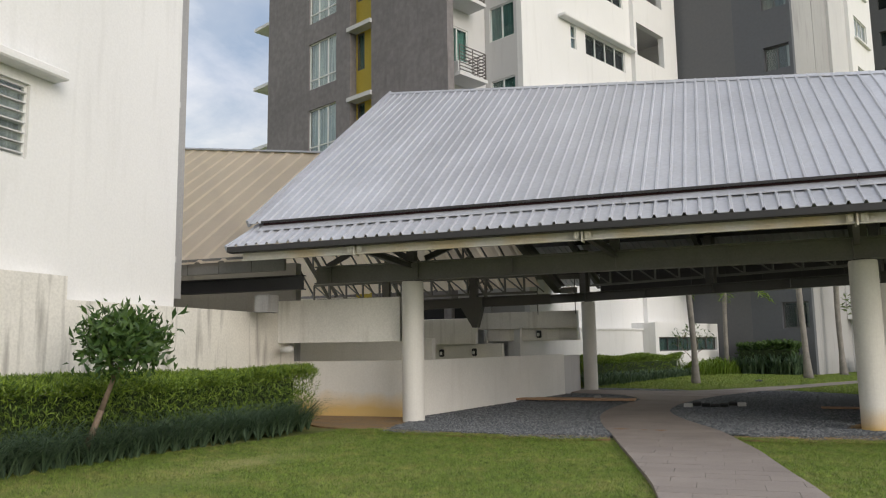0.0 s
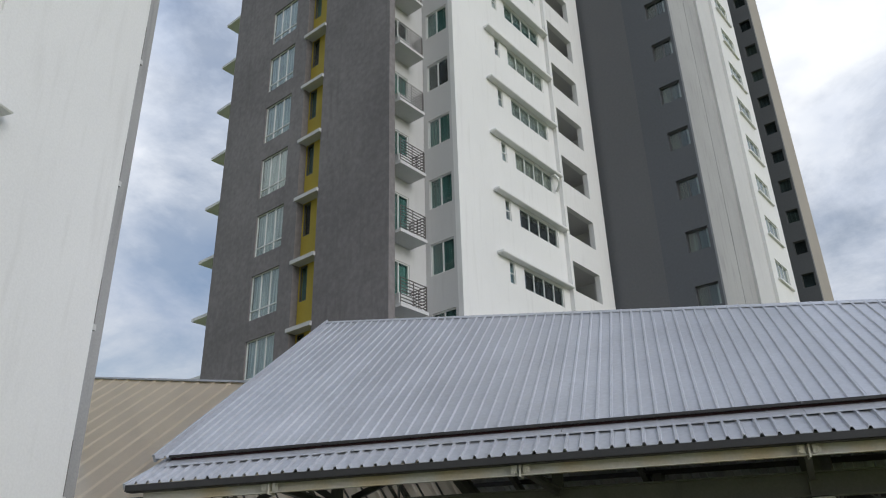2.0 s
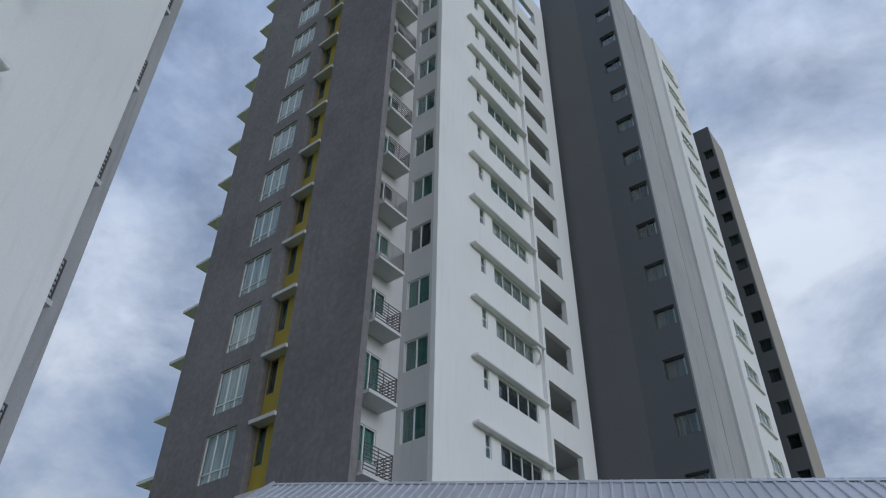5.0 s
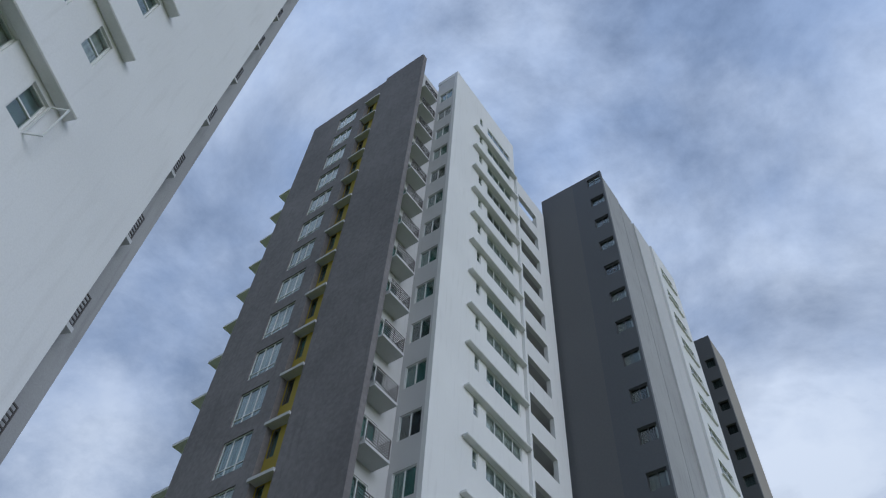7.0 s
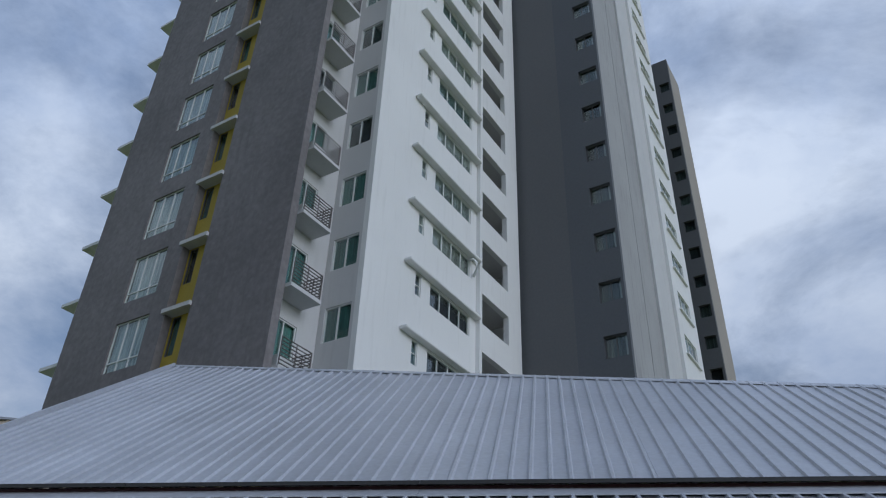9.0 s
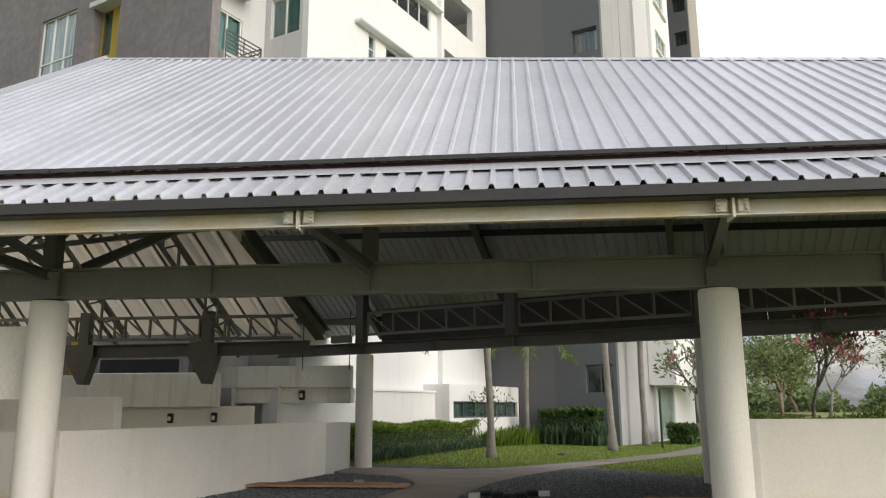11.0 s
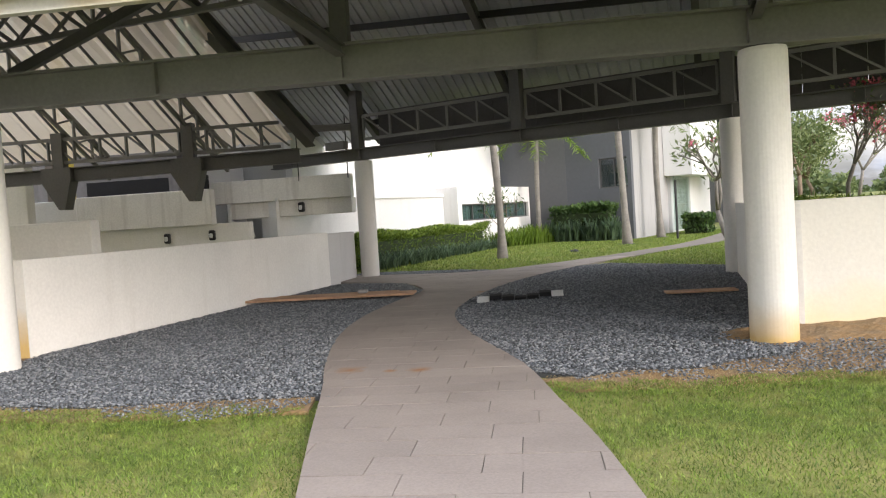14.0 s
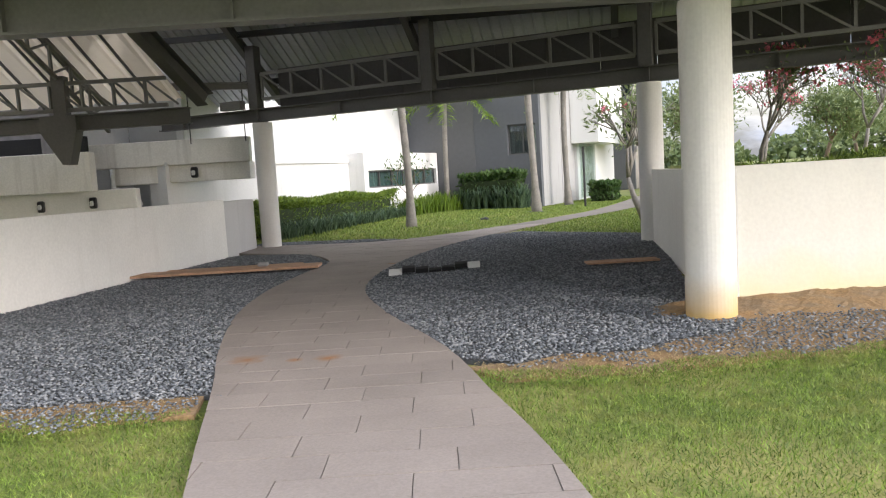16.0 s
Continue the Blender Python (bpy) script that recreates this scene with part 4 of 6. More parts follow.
    # rafters, posts and purlins under the sheets
    for f in (-5.4, -1.15, 3.08, 7.3):
        r = RIDGE(f)
        bm = bmesh.new()
        ibeam(bm, un(f, 14.4, ROOFZ(14.4) - 0.38), un(f, r - 0.1, ROOFZ(r) - 0.32), 0.14, 0.24)
        part("rafter", bm, M_STEEL, cn)
        bm = bmesh.new()
        ibeam(bm, un(f, r + 0.1, ROOFZ(r) - 0.32), back_eave(f) + Vector((0, -0.4, -0.1)), 0.14, 0.24)
        part("rafter", bm, M_STEEL, cn)
        bm = bmesh.new()
        box(bm, f - 0.09, f + 0.09, 16.36, 16.54, 3.33, ROOFZ(16.45) - 0.5, CAN)
        part("post", bm, M_STEEL, cn)
    for b in (15.6, 16.9, 18.2, 19.5, 20.8):
        a1 = min(CA1, -8.2 + (22.03 - b) / 0.247 - 0.3)
        bm = bmesh.new()
        bar(bm, un(CA0 + 0.1, b, ROOFZ(b) - 0.14), un(a1, b, ROOFZ(b) - 0.14), 0.07, 0.16)
        part("purlin", bm, M_STEEL, cn)
    for s in (0.18, 0.36, 0.54, 0.72, 0.9):
        p = un(CA0 + 0.1, RIDGE(CA0 + 0.1), ROOFZ(RIDGE(CA0 + 0.1))).lerp(back_eave(CA0 + 0.1), s) - Vector((0, 0, 0.14))
        q = un(CA1, RIDGE(CA1), ROOFZ(RIDGE(CA1))).lerp(back_eave(CA1), s) - Vector((0, 0, 0.14))
        bm = bmesh.new()
        bar(bm, p, q, 0.07, 0.14)
        part("purlin", bm, M_DKSTEEL, cn)
    # rear beam, its posts, trusses and dark panels
    bm = bmesh.new()
    ibeam(bm, (-17.5, 23.75, 3.15), (4.0, 23.75, 3.15), 0.22, 0.3, 0.025, 0.03)
    for v in np.arange(-16.75, 3.5, 2.25):
        box(bm, v - 0.01, v + 0.01, 23.66, 23.84, 3.02, 3.28)
    part("rear_beam", bm, M_STEEL, cn, "grey-green painted steel I-beam")
    xs = (-14.55, -10.05, -5.55, -1.05, 3.4)
    for x in xs:
        part("post", boxes([(x - 0.12, x + 0.12, 23.62, 23.88, 3.3, 4.75)]), M_STEEL, cn)
    for x0, x1 in zip(xs, xs[1:]):
        a0, a1 = x0 + 0.2, x1 - 0.2
        bm = bmesh.new()
        for z in (3.52, 4.1):
            bar(bm, (a0, 23.75, z), (a1, 23.75, z), 0.06, 0.07)
        nn = 5
        for i in range(nn + 1):
            v = a0 + (a1 - a0) * i / nn
            bar(bm, (v, 23.75, 3.52), (v, 23.75, 4.1), 0.05)
            if i < nn:
                bar(bm, (v, 23.75, 4.1), (v + (a1 - a0) / nn, 23.75, 3.52), 0.04)
        part("truss", bm, M_TRUSS, cn, "light grey steel lattice truss")
    x = -14.4
    while x < 3.2:
        part("dark_panel", boxes([(x, x + 1.112, 24.5, 24.53, 3.3, 4.3)]), M_PANEL, cn)
        x += 1.12
    # round columns
    for p, z, paint in ((un(-5.41, 16.5), 2.93, M_COL_CLEAN), (un(3.08, 16.45), 2.93, M_COL), (Vector((-14.5, 23.85, 0)), 3.0, M_COL_CLEAN), (Vector((-5.5, 23.65, 0)), 3.0, M_COL_CLEAN), (un(10.0, 16.45), 2.93, M_COL)):
        bm = bmesh.new()
        tube(bm, [p + Vector((0, 0, -0.1)), p + Vector((0, 0, z - 0.06)), p + Vector((0, 0, z - 0.02))], [0.232, 0.232, 0.222], 40)
        part("column", bm, paint, cn, "white-painted round concrete column", smooth=False)
        cap = bmesh.new()
        tube(cap, [p + Vector((0, 0, z - 0.018)), p + Vector((0, 0, z + 0.004))], [0.15, 0.15], 16)
        part("cap_plate", cap, M_DKSTEEL, cn)
    # drop rods at the ramp side
    for a, b in ((-3.95, 27.9), (-5.3, 28.0)):
        part("drop_rod", bar(bmesh.new(), un(a, b, 2.6), un(a, b, 4.2), 0.02), M_DKSTEEL, cn)
    # lattice trusses and knee braces under the open end
    for f in (-7.5, -6.3, -5.15):
        bm = bmesh.new()
        p, q = un(f, 15.2, ROOFZ(15.2) - 0.3), un(f, 20.6, ROOFZ(20.6) - 0.35)
        d = Vector((0, 0, -0.5))
        bar(bm, p, q, 0.07)
        bar(bm, p + d, q + d, 0.07)
        for k in range(9):
            bar(bm, p.lerp(q, k / 9), p.lerp(q, k / 9) + d, 0.045)
            bar(bm, p.lerp(q, k / 9) + d, p.lerp(q, (k + 1) / 9), 0.04)
        part("truss", bm, M_TRUSS, cn)
    for a0, z0, a1, z1, b in ((-7.9, 3.45, -5.5, 4.6, 17.4), (-5.3, 3.45, -3.4, 4.2, 17.0), (-5.5, 3.4, -7.2, 4.4, 16.6)):
        part("knee_brace", bar(bmesh.new(), un(a0, b, z0), un(a1, b, z1), 0.09, 0.12), M_STEEL, cn)
    bm = bmesh.new()
    p, q, d = un(-8.1, 17.6, 4.2), un(-1.2, 17.6, 4.75), Vector((0, 0, -0.42))
    bar(bm, p, q, 0.07)
    bar(bm, p + d, q + d, 0.07)
    for k in range(14):
        bar(bm, p.lerp(q, k / 14), p.lerp(q, (k + 1) / 14) + d, 0.045)
        bar(bm, p.lerp(q, k / 14) + d, p.lerp(q, (k + 1) / 14), 0.04)
    part("truss", bm, M_TRUSS, cn)
    # short tie pieces and a junction box above the rear column
    part("tie_beam", ibeam(bmesh.new(), (-14.4, 23.9, 3.85), (-16.6, 21.8, 3.85), 0.12, 0.16), M_TRUSS, cn)
    part("junction_box", boxes([(-15.35, -14.75, 23.4, 23.6, 3.3, 3.5)], bev=0.01), M_TRUSS, cn)
    return cn


def tan_roof():
    """The translucent tan roof over the ramp, with lattice trusses."""
    rf = thing("ramp_roof", un(-12, 20, 2.5), "translucent tan ribbed roof on grey lattice trusses", "roof")
    RN = lambda a: 21.82 - 0.27 * (a + 16.0)
    RZ = lambda b: 3.42 + 0.70 * (b - 15.0)
    a, i = -18.0, 0
    while a < -5.3:
        b = a + 1.2
        bm = bmesh.new()
        if b <= -8.2:
            sheet(bm, rib_profile(a, b, 0.6, 0.04), lambda v: un(v, 14.9, RZ(14.9)), lambda v: un(v, RN(v), RZ(RN(v))), 0)
            part("roof_sheet", bm, M_SHEET, rf)
            bm = bmesh.new()
        sheet(bm, rib_profile(a, b, 0.6, 0.04), lambda v: un(v, RN(v), RZ(RN(v))), lambda v: un(v, 26.2, 3.45), 0)
        part("roof_sheet", bm, M_SHEET, rf)
        for v in (a, a + 0.6):
            r = RN(v)
            bt = bar(bmesh.new(), un(v + 0.02, r + 0.1, RZ(r) - 0.06), un(v + 0.02, 26.1, 3.42), 0.035, 0.05)
            part("batten", bt, M_STEEL, rf)
        a, i = b, i + 1
    bm = bmesh.new()
    bar(bm, un(-18, RN(-18), RZ(RN(-18)) + 0.03), un(-8.0, RN(-8.0), RZ(RN(-8.0)) + 0.03), 0.2, 0.05)
    part("ridge_cap", bm, M_ROOF, rf)
    # dark eave box along its front
    a = -18.0
    while a < -7.6:
        part("eave_panel", boxes([(a + 0.01, a + 0.79, 14.98, 15.05, 3.12, 3.46)], CAN), M_BEAM, rf)
        a += 0.8
    bm = bmesh.new()
    ibeam(bm, un(-18, 15.4, 2.9), un(-7.4, 15.4, 2.9), 0.2, 0.3)
    part("eave_beam", bm, M_DKSTEEL, rf)
    # lattice trusses following the rear slope
    for a in (-15.0, -12.2, -9.4, -6.4):
        bm = bmesh.new()
        p, q = un(a, RN(a), RZ(RN(a)) - 0.2), un(a, 26.0, 3.4)
        d = Vector((0, 0, -0.55))
        bar(bm, p, q, 0.08)
        bar(bm, p + d, q + d, 0.07)
        nn = 9
        for k in range(nn):
            s0, s1 = k / nn, (k + 1) / nn
            bar(bm, p.lerp(q, s0), p.lerp(q, s0) + d, 0.05)
            bar(bm, p.lerp(q, s0) + d, p.lerp(q, s1), 0.04)
        part("truss", bm, M_TRUSS, rf)
    # horizontal truss and beam above the ramp wall
    bm = bmesh.new()
    a0, a1, b = -12.0, -4.4, 24.0
    z0, z1 = 3.12, 3.62
    for z in (z0, z1):
        bar(bm, un(a0, b, z), un(a1, b, z), 0.07)
    k = 0
    v = a0
    while v < a1 - 0.3:
        bar(bm, un(v, b, z0), un(v, b, z1), 0.05)
        bar(bm, un(v, b, z1), un(v + 0.6, b, z0), 0.04)
        v += 0.6
    part("truss", bm, M_TRUSS, rf)
    bm = bmesh.new()
    ibeam(bm, un(-12, 24.0, 2.82), un(-4.0, 24.0, 2.9), 0.2, 0.3)
    part("beam", bm, M_STEEL, rf)
    for a in (-9.35, -6.4):
        bm = bmesh.new()
        prof = [(-0.38, 2.7), (-0.38, 3.0), (0.3, 3.0), (0.3, 2.75), (0.12, 2.1), (-0.02, 2.1)]
        f = [bm.verts.new(un(a + x, 23.85, z)) for x, z in prof]
        g = [bm.verts.new(un(a + x, 24.15, z)) for x, z in prof]
        bm.faces.new(f)
        bm.faces.new(g[::-1])
        for k in range(6):
            bm.faces.new((f[k], f[(k + 1) % 6], g[(k + 1) % 6], g[k]))
        part("haunch_bracket", bm, M_STEEL, rf, "grey steel haunch bracket")
        bm = bmesh.new()
        box(bm, a - 0.12, a + 0.12, 23.9, 24.1, 3.0, 3.75, CAN)
        part("stub_post", bm, M_STEEL, rf)
    # inclined dark strut at the junction
    bm = bmesh.new()
    ibeam(bm, un(-5.2, 21.5, 5.6), un(-3.78, 24.3, 3.2), 0.27, 0.3)
    part("valley_beam", bm, M_STEEL, rf)
    return rf


canopy()
tan_roof()

# ---- ramp, low walls, podium ----


def prism(bm, pts, z0, z1):
    lo = [bm.verts.new((p[0], p[1], z0)) for p in pts]
    hi = [bm.verts.new((p[0], p[1], z1)) for p in pts]
    bm.faces.new(lo[::-1])
    bm.faces.new(hi)
    for i in range(len(pts)):
        j = (i + 1) % len(pts)
        bm.faces.new((lo[i], lo[j], hi[j], hi[i]))
    return bm


def strip(a, b, t):
    """The plan of a wall from a to b, its thickness t to the left of that way."""
    a, b = Vector(a[:2]), Vector(b[:2])
    s = Vector((-(b - a).y, (b - a).x)).normalized() * t
    return [a, b, b + s, a + s]


def low_walls():
    A, B_, C_ = un(-10.5, 17.35), un(-5.62, 17.35), Vector((-14.1, 21.75))
    ob = solid("ramp_wall", prism(bmesh.new(), strip(B_, C_, 0.25), -0.1, 1.24), M_WALL, "plain white rendered ramp wall beside gravel", "wall", kind="structure")
    solid("ramp_wall", prism(bmesh.new(), strip(A, un(-5.62, 17.352), 0.25), -0.1, 1.236), M_FOOT, "white rendered ramp wall stained orange by soil at its foot", "wall", kind="structure")
    e = Vector((-14.75, 23.6))
    # white wall turned from the light: its shade is the grey colour here
    solid("ramp_wall", prism(bmesh.new(), strip((-14.12, 21.76), (-14.72, 23.55), 0.22), -0.1, 1.2), M_LIGHTGREY, "white rendered wall end beside a round column, its shade painted grey", "wall", kind="structure")
    # parapet of the upper ramp
    bm = bmesh.new()
    box(bm, -8.8, -5.75, 16.6, 16.85, 1.66, 2.61, CAN)
    solid("ramp_parapet", bm, M_WORN, "weathered white upper ramp parapet", "parapet", kind="structure")
    bm = bmesh.new()
    box(bm, -5.71, -5.62, 16.62, 16.72, 1.66, 3.0, CAN)
    solid("downpipe", bm, M_MID, "grey square downpipe beside the parapet", "pipe")
    # far parapet boxes and the suspended end
    for nm, a, b, n0, n1, z0, z1, lab in (("ramp_parapet", -10.85, -7.25, 26.8, 27.1, 1.6, 2.5, "white ramp parapet under the tan roof"),
                                          ("ramp_parapet", -7.95, -3.92, 28.0, 28.3, 2.12, 2.72, "white ramp parapet end hung below the canopy"),
                                          ("ramp_parapet", -7.35, -3.95, 28.1, 28.6, 1.7, 2.118, "shaded underside panel of the ramp parapet"),
                                          ("ramp_wall", -14.0, -10.852, 26.8, 27.1, 1.0, 2.45, "white ramp wall under the tan roof"),
                                          ("ramp_wall", -14.0, -6.4, 27.15, 27.4, 0.0, 1.62, "shaded rear ramp wall with bulkhead lamps"),
                                          ("ramp_wall", -11.0, -6.3, 20.0, 20.25, 0.0, 1.75, "shaded inner ramp wall"),
                                          ("ramp_wall", -22.0, -11.2, 25.4, 25.7, 0.0, 3.3, "shaded rear wall of the covered ramp")):
        bm = bmesh.new()
        box(bm, a, b, n0, n1, z0, z1, CAN, bev=0.015)
        solid(nm, bm, M_WORN if nm == "ramp_parapet" else M_WALL, lab, "wall", kind="structure")
    # solid slab, coloured near black to look like a shaded opening
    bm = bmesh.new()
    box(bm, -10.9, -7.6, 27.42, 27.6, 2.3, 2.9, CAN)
    solid("ramp_shade_slab", bm, M_ROOMSHADE, "near-black slab painted as the shaded opening above the ramp", "opening", kind="structure")
    # added wall: its grey stands for the shaded void below the eave
    bm = bmesh.new()
    box(bm, -20.0, -8.9, 17.6, 17.85, 0.0, 3.6, CAN)
    solid("ramp_wall", bm, M_MID, "added grey wall standing for the dark void under the tan roof eave", "wall", kind="structure")
    # bulkhead lamps
    for a, b, z in ((-5.3, 28.09, 1.92), (-8.61, 27.14, 1.31), (-7.4, 27.14, 1.33)):
        lamp = thing("bulkhead_lamp", un(a, b, z - 0.13), "black bulkhead wall lamp with white lens", "lamp", group="ramp lamps")
        bm = bmesh.new()
        box(bm, a - 0.09, a + 0.09, b - 0.07, b, z - 0.13, z + 0.13, CAN, bev=0.03)
        part("housing", bm, M_BLACK, lamp)
        bm = bmesh.new()
        box(bm, a - 0.06, a + 0.03, b - 0.1, b - 0.072, z - 0.07, z + 0.05, CAN, bev=0.02)
        part("lens", bm, M_FRAME, lamp)
    # drain pipes
    bm = bmesh.new()
    tube(bm, [un(-7.1, 27.6, 2.1), un(-7.1, 27.6, 1.65), un(-6.9, 27.6, 1.55), un(-6.6, 27.6, 1.5), un(-6.5, 27.6, 1.2)], [0.06] * 5, 10)
    solid("drain_pipe", bm, M_PIPE, "pale plastic drain pipe with an elbow", "pipe", smooth=True)
    bm = bmesh.new()
    tube(bm, [un(-8.5, 16.75, 1.55), un(-8.5, 16.4, 1.5), un(-8.35, 16.2, 1.5), un(-8.1, 16.1, 1.52)], [0.07] * 4, 10)
    solid("drain_pipe", bm, M_PIPE, "pale plastic drain spout under the parapet", "pipe", smooth=True)
    # dirty boundary wall at the foot of the near tower
    bm = bmesh.new()
    box(bm, -8.98, -8.75, -14, 10.6, -0.1, 2.69, CAN)
    box(bm, -8.98, -8.752, 10.6, 17.3, -0.1, 2.33, CAN)
    solid("boundary_wall", bm, M_DIRTY, "weathered white boundary wall with black rain streaks", "wall", kind="structure")
    bm = bmesh.new()
    box(bm, -8.45, -8.12, 15.2, 15.6, 2.3, 2.66, CAN)
    solid("wall_pier", bm, M_MID, "stained concrete pier on the boundary wall", "pier", kind="structure")
    # retaining wall and planter on the path's other side
    p, q, r = un(3.35, 17.0), un(14.5, 17.9), Vector((-5.45, 23.3))
    solid("retaining_wall", prism(bmesh.new(), strip(p, q, 0.25), -0.1, 1.39), M_FOOT_PALE, "white rendered planter wall faintly stained at its foot", "wall", kind="structure")
    solid("retaining_wall", prism(bmesh.new(), strip(r, un(3.34, 17.02), 0.22), -0.1, 1.36), M_WALL, "shaded inner planter wall beside gravel", "wall", kind="structure")
    cs = [un(3.7, 17.4), un(14.3, 18.25), un(40, 22), un(40, 60), un(16, 60), un(13, 40), un(6.5, 26), un(4.75, 22.5)]
    solid("planter_soil", prism(bmesh.new(), [c[:2] for c in cs], -0.2, 1.25), M_GROUND, "raised planted bank behind the planter wall", "bank", kind="structure")


def podium():
    pd = thing("podium", (-17, 32, 0), "white low podium wing with ribbon window", "building")
    bm = bmesh.new()
    box(bm, -17.44, -16.9, 23.1, 31.74, 0, 2.12)
    part("wall", bm, M_WHITE, pd, "white podium wall")
    part("coping", boxes([(-17.44, -16.85, 23.1, 31.74, 2.122, 2.2)]), M_WHITE, pd)
    bm = bmesh.new()
    holed(bm, xm(-16.3, 31.9, 0, 90), 6.05, 2.45, [(0.15, 5.9, 1.2, 1.82)], 0.3)
    part("bay", bm, M_WHITE, pd)
    part("bay_roof", boxes([(-17.44, -16.602, 31.9, 37.95, 2.0, 2.44)]), M_WHITE, pd)
    part("bay_side", boxes([(-17.44, -16.3, 31.75, 31.898, 0, 2.45)]), M_WHITE, pd)
    window(pd, xm(-16.42, 32.05, 1.2, 90), 5.75, 0.62, 6, 0, M_MIXCURT, M_DKFRAME)
    # white entrance block and recessed ground floor at the rear block's corner
    pe = thing("entrance_block", (-11.5, 45, 0), "white projecting block above a glazed entrance", "building")
    part("block", boxes([(-11.84, -10.6, 43.0, 49, 2.6, 9.0)]), M_WHITE, pe)
    part("glazing", boxes([(-11.6, -11.55, 43.5, 48.5, 0.1, 2.59)]), M_GLASS, pe)


low_walls()
podium()

# ---- path, gravel, lawn ----
LEFT_EDGE = [(1.5, -4.5), (0.2, -1.0), (-1.1, 2.6), (-2.5, 6.1), (-3.97, 8.79), (-5.26, 10.6), (-6.36, 12.06), (-7.16, 13.14), (-8.03, 14.25), (-9.05, 15.77), (-9.81, 17.31), (-10.36, 18.94), (-10.9, 20.7), (-12.2, 21.9), (-14.0, 22.3), (-15.5, 22.9)]
RIGHT_EDGE = [(3.0, -4.0), (1.7, -0.4), (0.4, 3.3), (-1.1, 6.9), (-2.66, 9.74), (-3.59, 11.2), (-4.47, 12.6), (-5.08, 13.45), (-5.91, 14.6), (-7.17, 15.96), (-8.15, 17.2), (-8.75, 18.36), (-9.23, 19.9), (-9.6, 21.95), (-9.65, 24.5), (-9.4, 27.0), (-8.75, 30.5), (-7.95, 34.5), (-7.75, 38.0), (-8.0, 46.0)]
FAR_EDGE = [(-9.25, 46.0), (-9.0, 38.0), (-9.1, 34.0), (-9.85, 30.0), (-10.55, 27.2), (-11.5, 25.0), (-13.0, 24.2), (-15.5, 24.0)]


def smooth_line(pts, k=4):
    out = []
    for i in range(len(pts) - 1):
        p0, p1, p2, p3 = (np.array(pts[max(0, min(len(pts) - 1, j))], float) for j in (i - 1, i, i + 1, i + 2))
        for s in range(k):
            t = s / k
            out.append(tuple(0.5 * (2 * p1 + (p2 - p0) * t + (2 * p0 - 5 * p1 + 4 * p2 - p3) * t * t + (3 * p1 - p0 - 3 * p2 + p3) * t ** 3)))
    return out + [tuple(pts[-1])]


LE, RE, FE = smooth_line(LEFT_EDGE), smooth_line(RIGHT_EDGE), smooth_line(FAR_EDGE)
PATH_POLY = np.array(RE + FE + LE[::-1])


def inside(poly, px, py):
    poly = np.asarray(poly)
    hit = np.zeros(px.shape, bool)
    j = len(poly) - 1
    for i in range(len(poly)):
        (xi, yi), (xj, yj) = poly[i], poly[j]
        c = ((yi > py) != (yj > py)) & (px < (xj - xi) * (py - yi) / (yj - yi + 1e-12) + xi)
        hit ^= c
        j = i
    return hit


def sheet_poly(name, poly, z0, z1, material, label, category):
    bm = bmesh.new()
    prism(bm, poly, z0, z1)
    return solid(name, bm, material, label, category, kind="structure")


def uxy(a, b):
    p = un(a, b)
    return (p.x, p.y)


# gravel beds either side of the path
GRAVEL_L = [uxy(-5.3, 15.0), uxy(-3.2, 14.6), uxy(-2.0, 14.75), uxy(-1.12, 14.75)] + [p for p in LE if 13.15 < p[1] < 20.8] + [(-12.2, 22.0), (-13.9, 22.0), (-14.0, 21.7), (-12.2, 13.65)]
GRAVEL_R = [p for p in RE if 14.05 < p[1] < 26.2] + [(-9.0, 26.4), (-7.0, 25.6), (-5.3, 25.0), (-5.35, 23.3), uxy(3.2, 17.1), uxy(3.3, 16.2), uxy(3.0, 15.75), uxy(2.5, 15.6), uxy(2.1, 15.3), uxy(1.5, 15.35), uxy(1.1, 15.1)]
SOIL_R = [uxy(2.0, 17.4), uxy(2.2, 16.3), uxy(1.4, 15.3), uxy(0.7, 15.1), uxy(1.0, 14.72), uxy(2.1, 14.75), uxy(3.2, 14.9), uxy(5.0, 15.3), uxy(9, 15.9), uxy(14, 16.8), uxy(14, 18), uxy(3.4, 17.3)]
SOIL_L = [uxy(-5.6, 17.6), uxy(-9.0, 17.6), uxy(-8.3, 16.2), uxy(-6.9, 15.2), uxy(-5.2, 14.55), uxy(-3.0, 14.25), uxy(-1.1, 14.3), uxy(-1.2, 14.9), uxy(-3.2, 15.0), uxy(-4.9, 15.5)]
sheet_poly("soil", SOIL_R, -0.08, 0.004, M_SOIL, "bare orange-brown soil along the planter wall", "soil")
sheet_poly("soil", SOIL_L, -0.08, 0.004, M_SOIL, "bare orange-brown soil along the ramp wall", "soil")
sheet_poly("gravel_bed", GRAVEL_L, -0.08, 0.010, M_GRAVELBED, "dark bed under the loose gravel", "gravel")
sheet_poly("gravel_bed", GRAVEL_R, -0.08, 0.010, M_GRAVELBED, "dark bed under the loose gravel", "gravel")


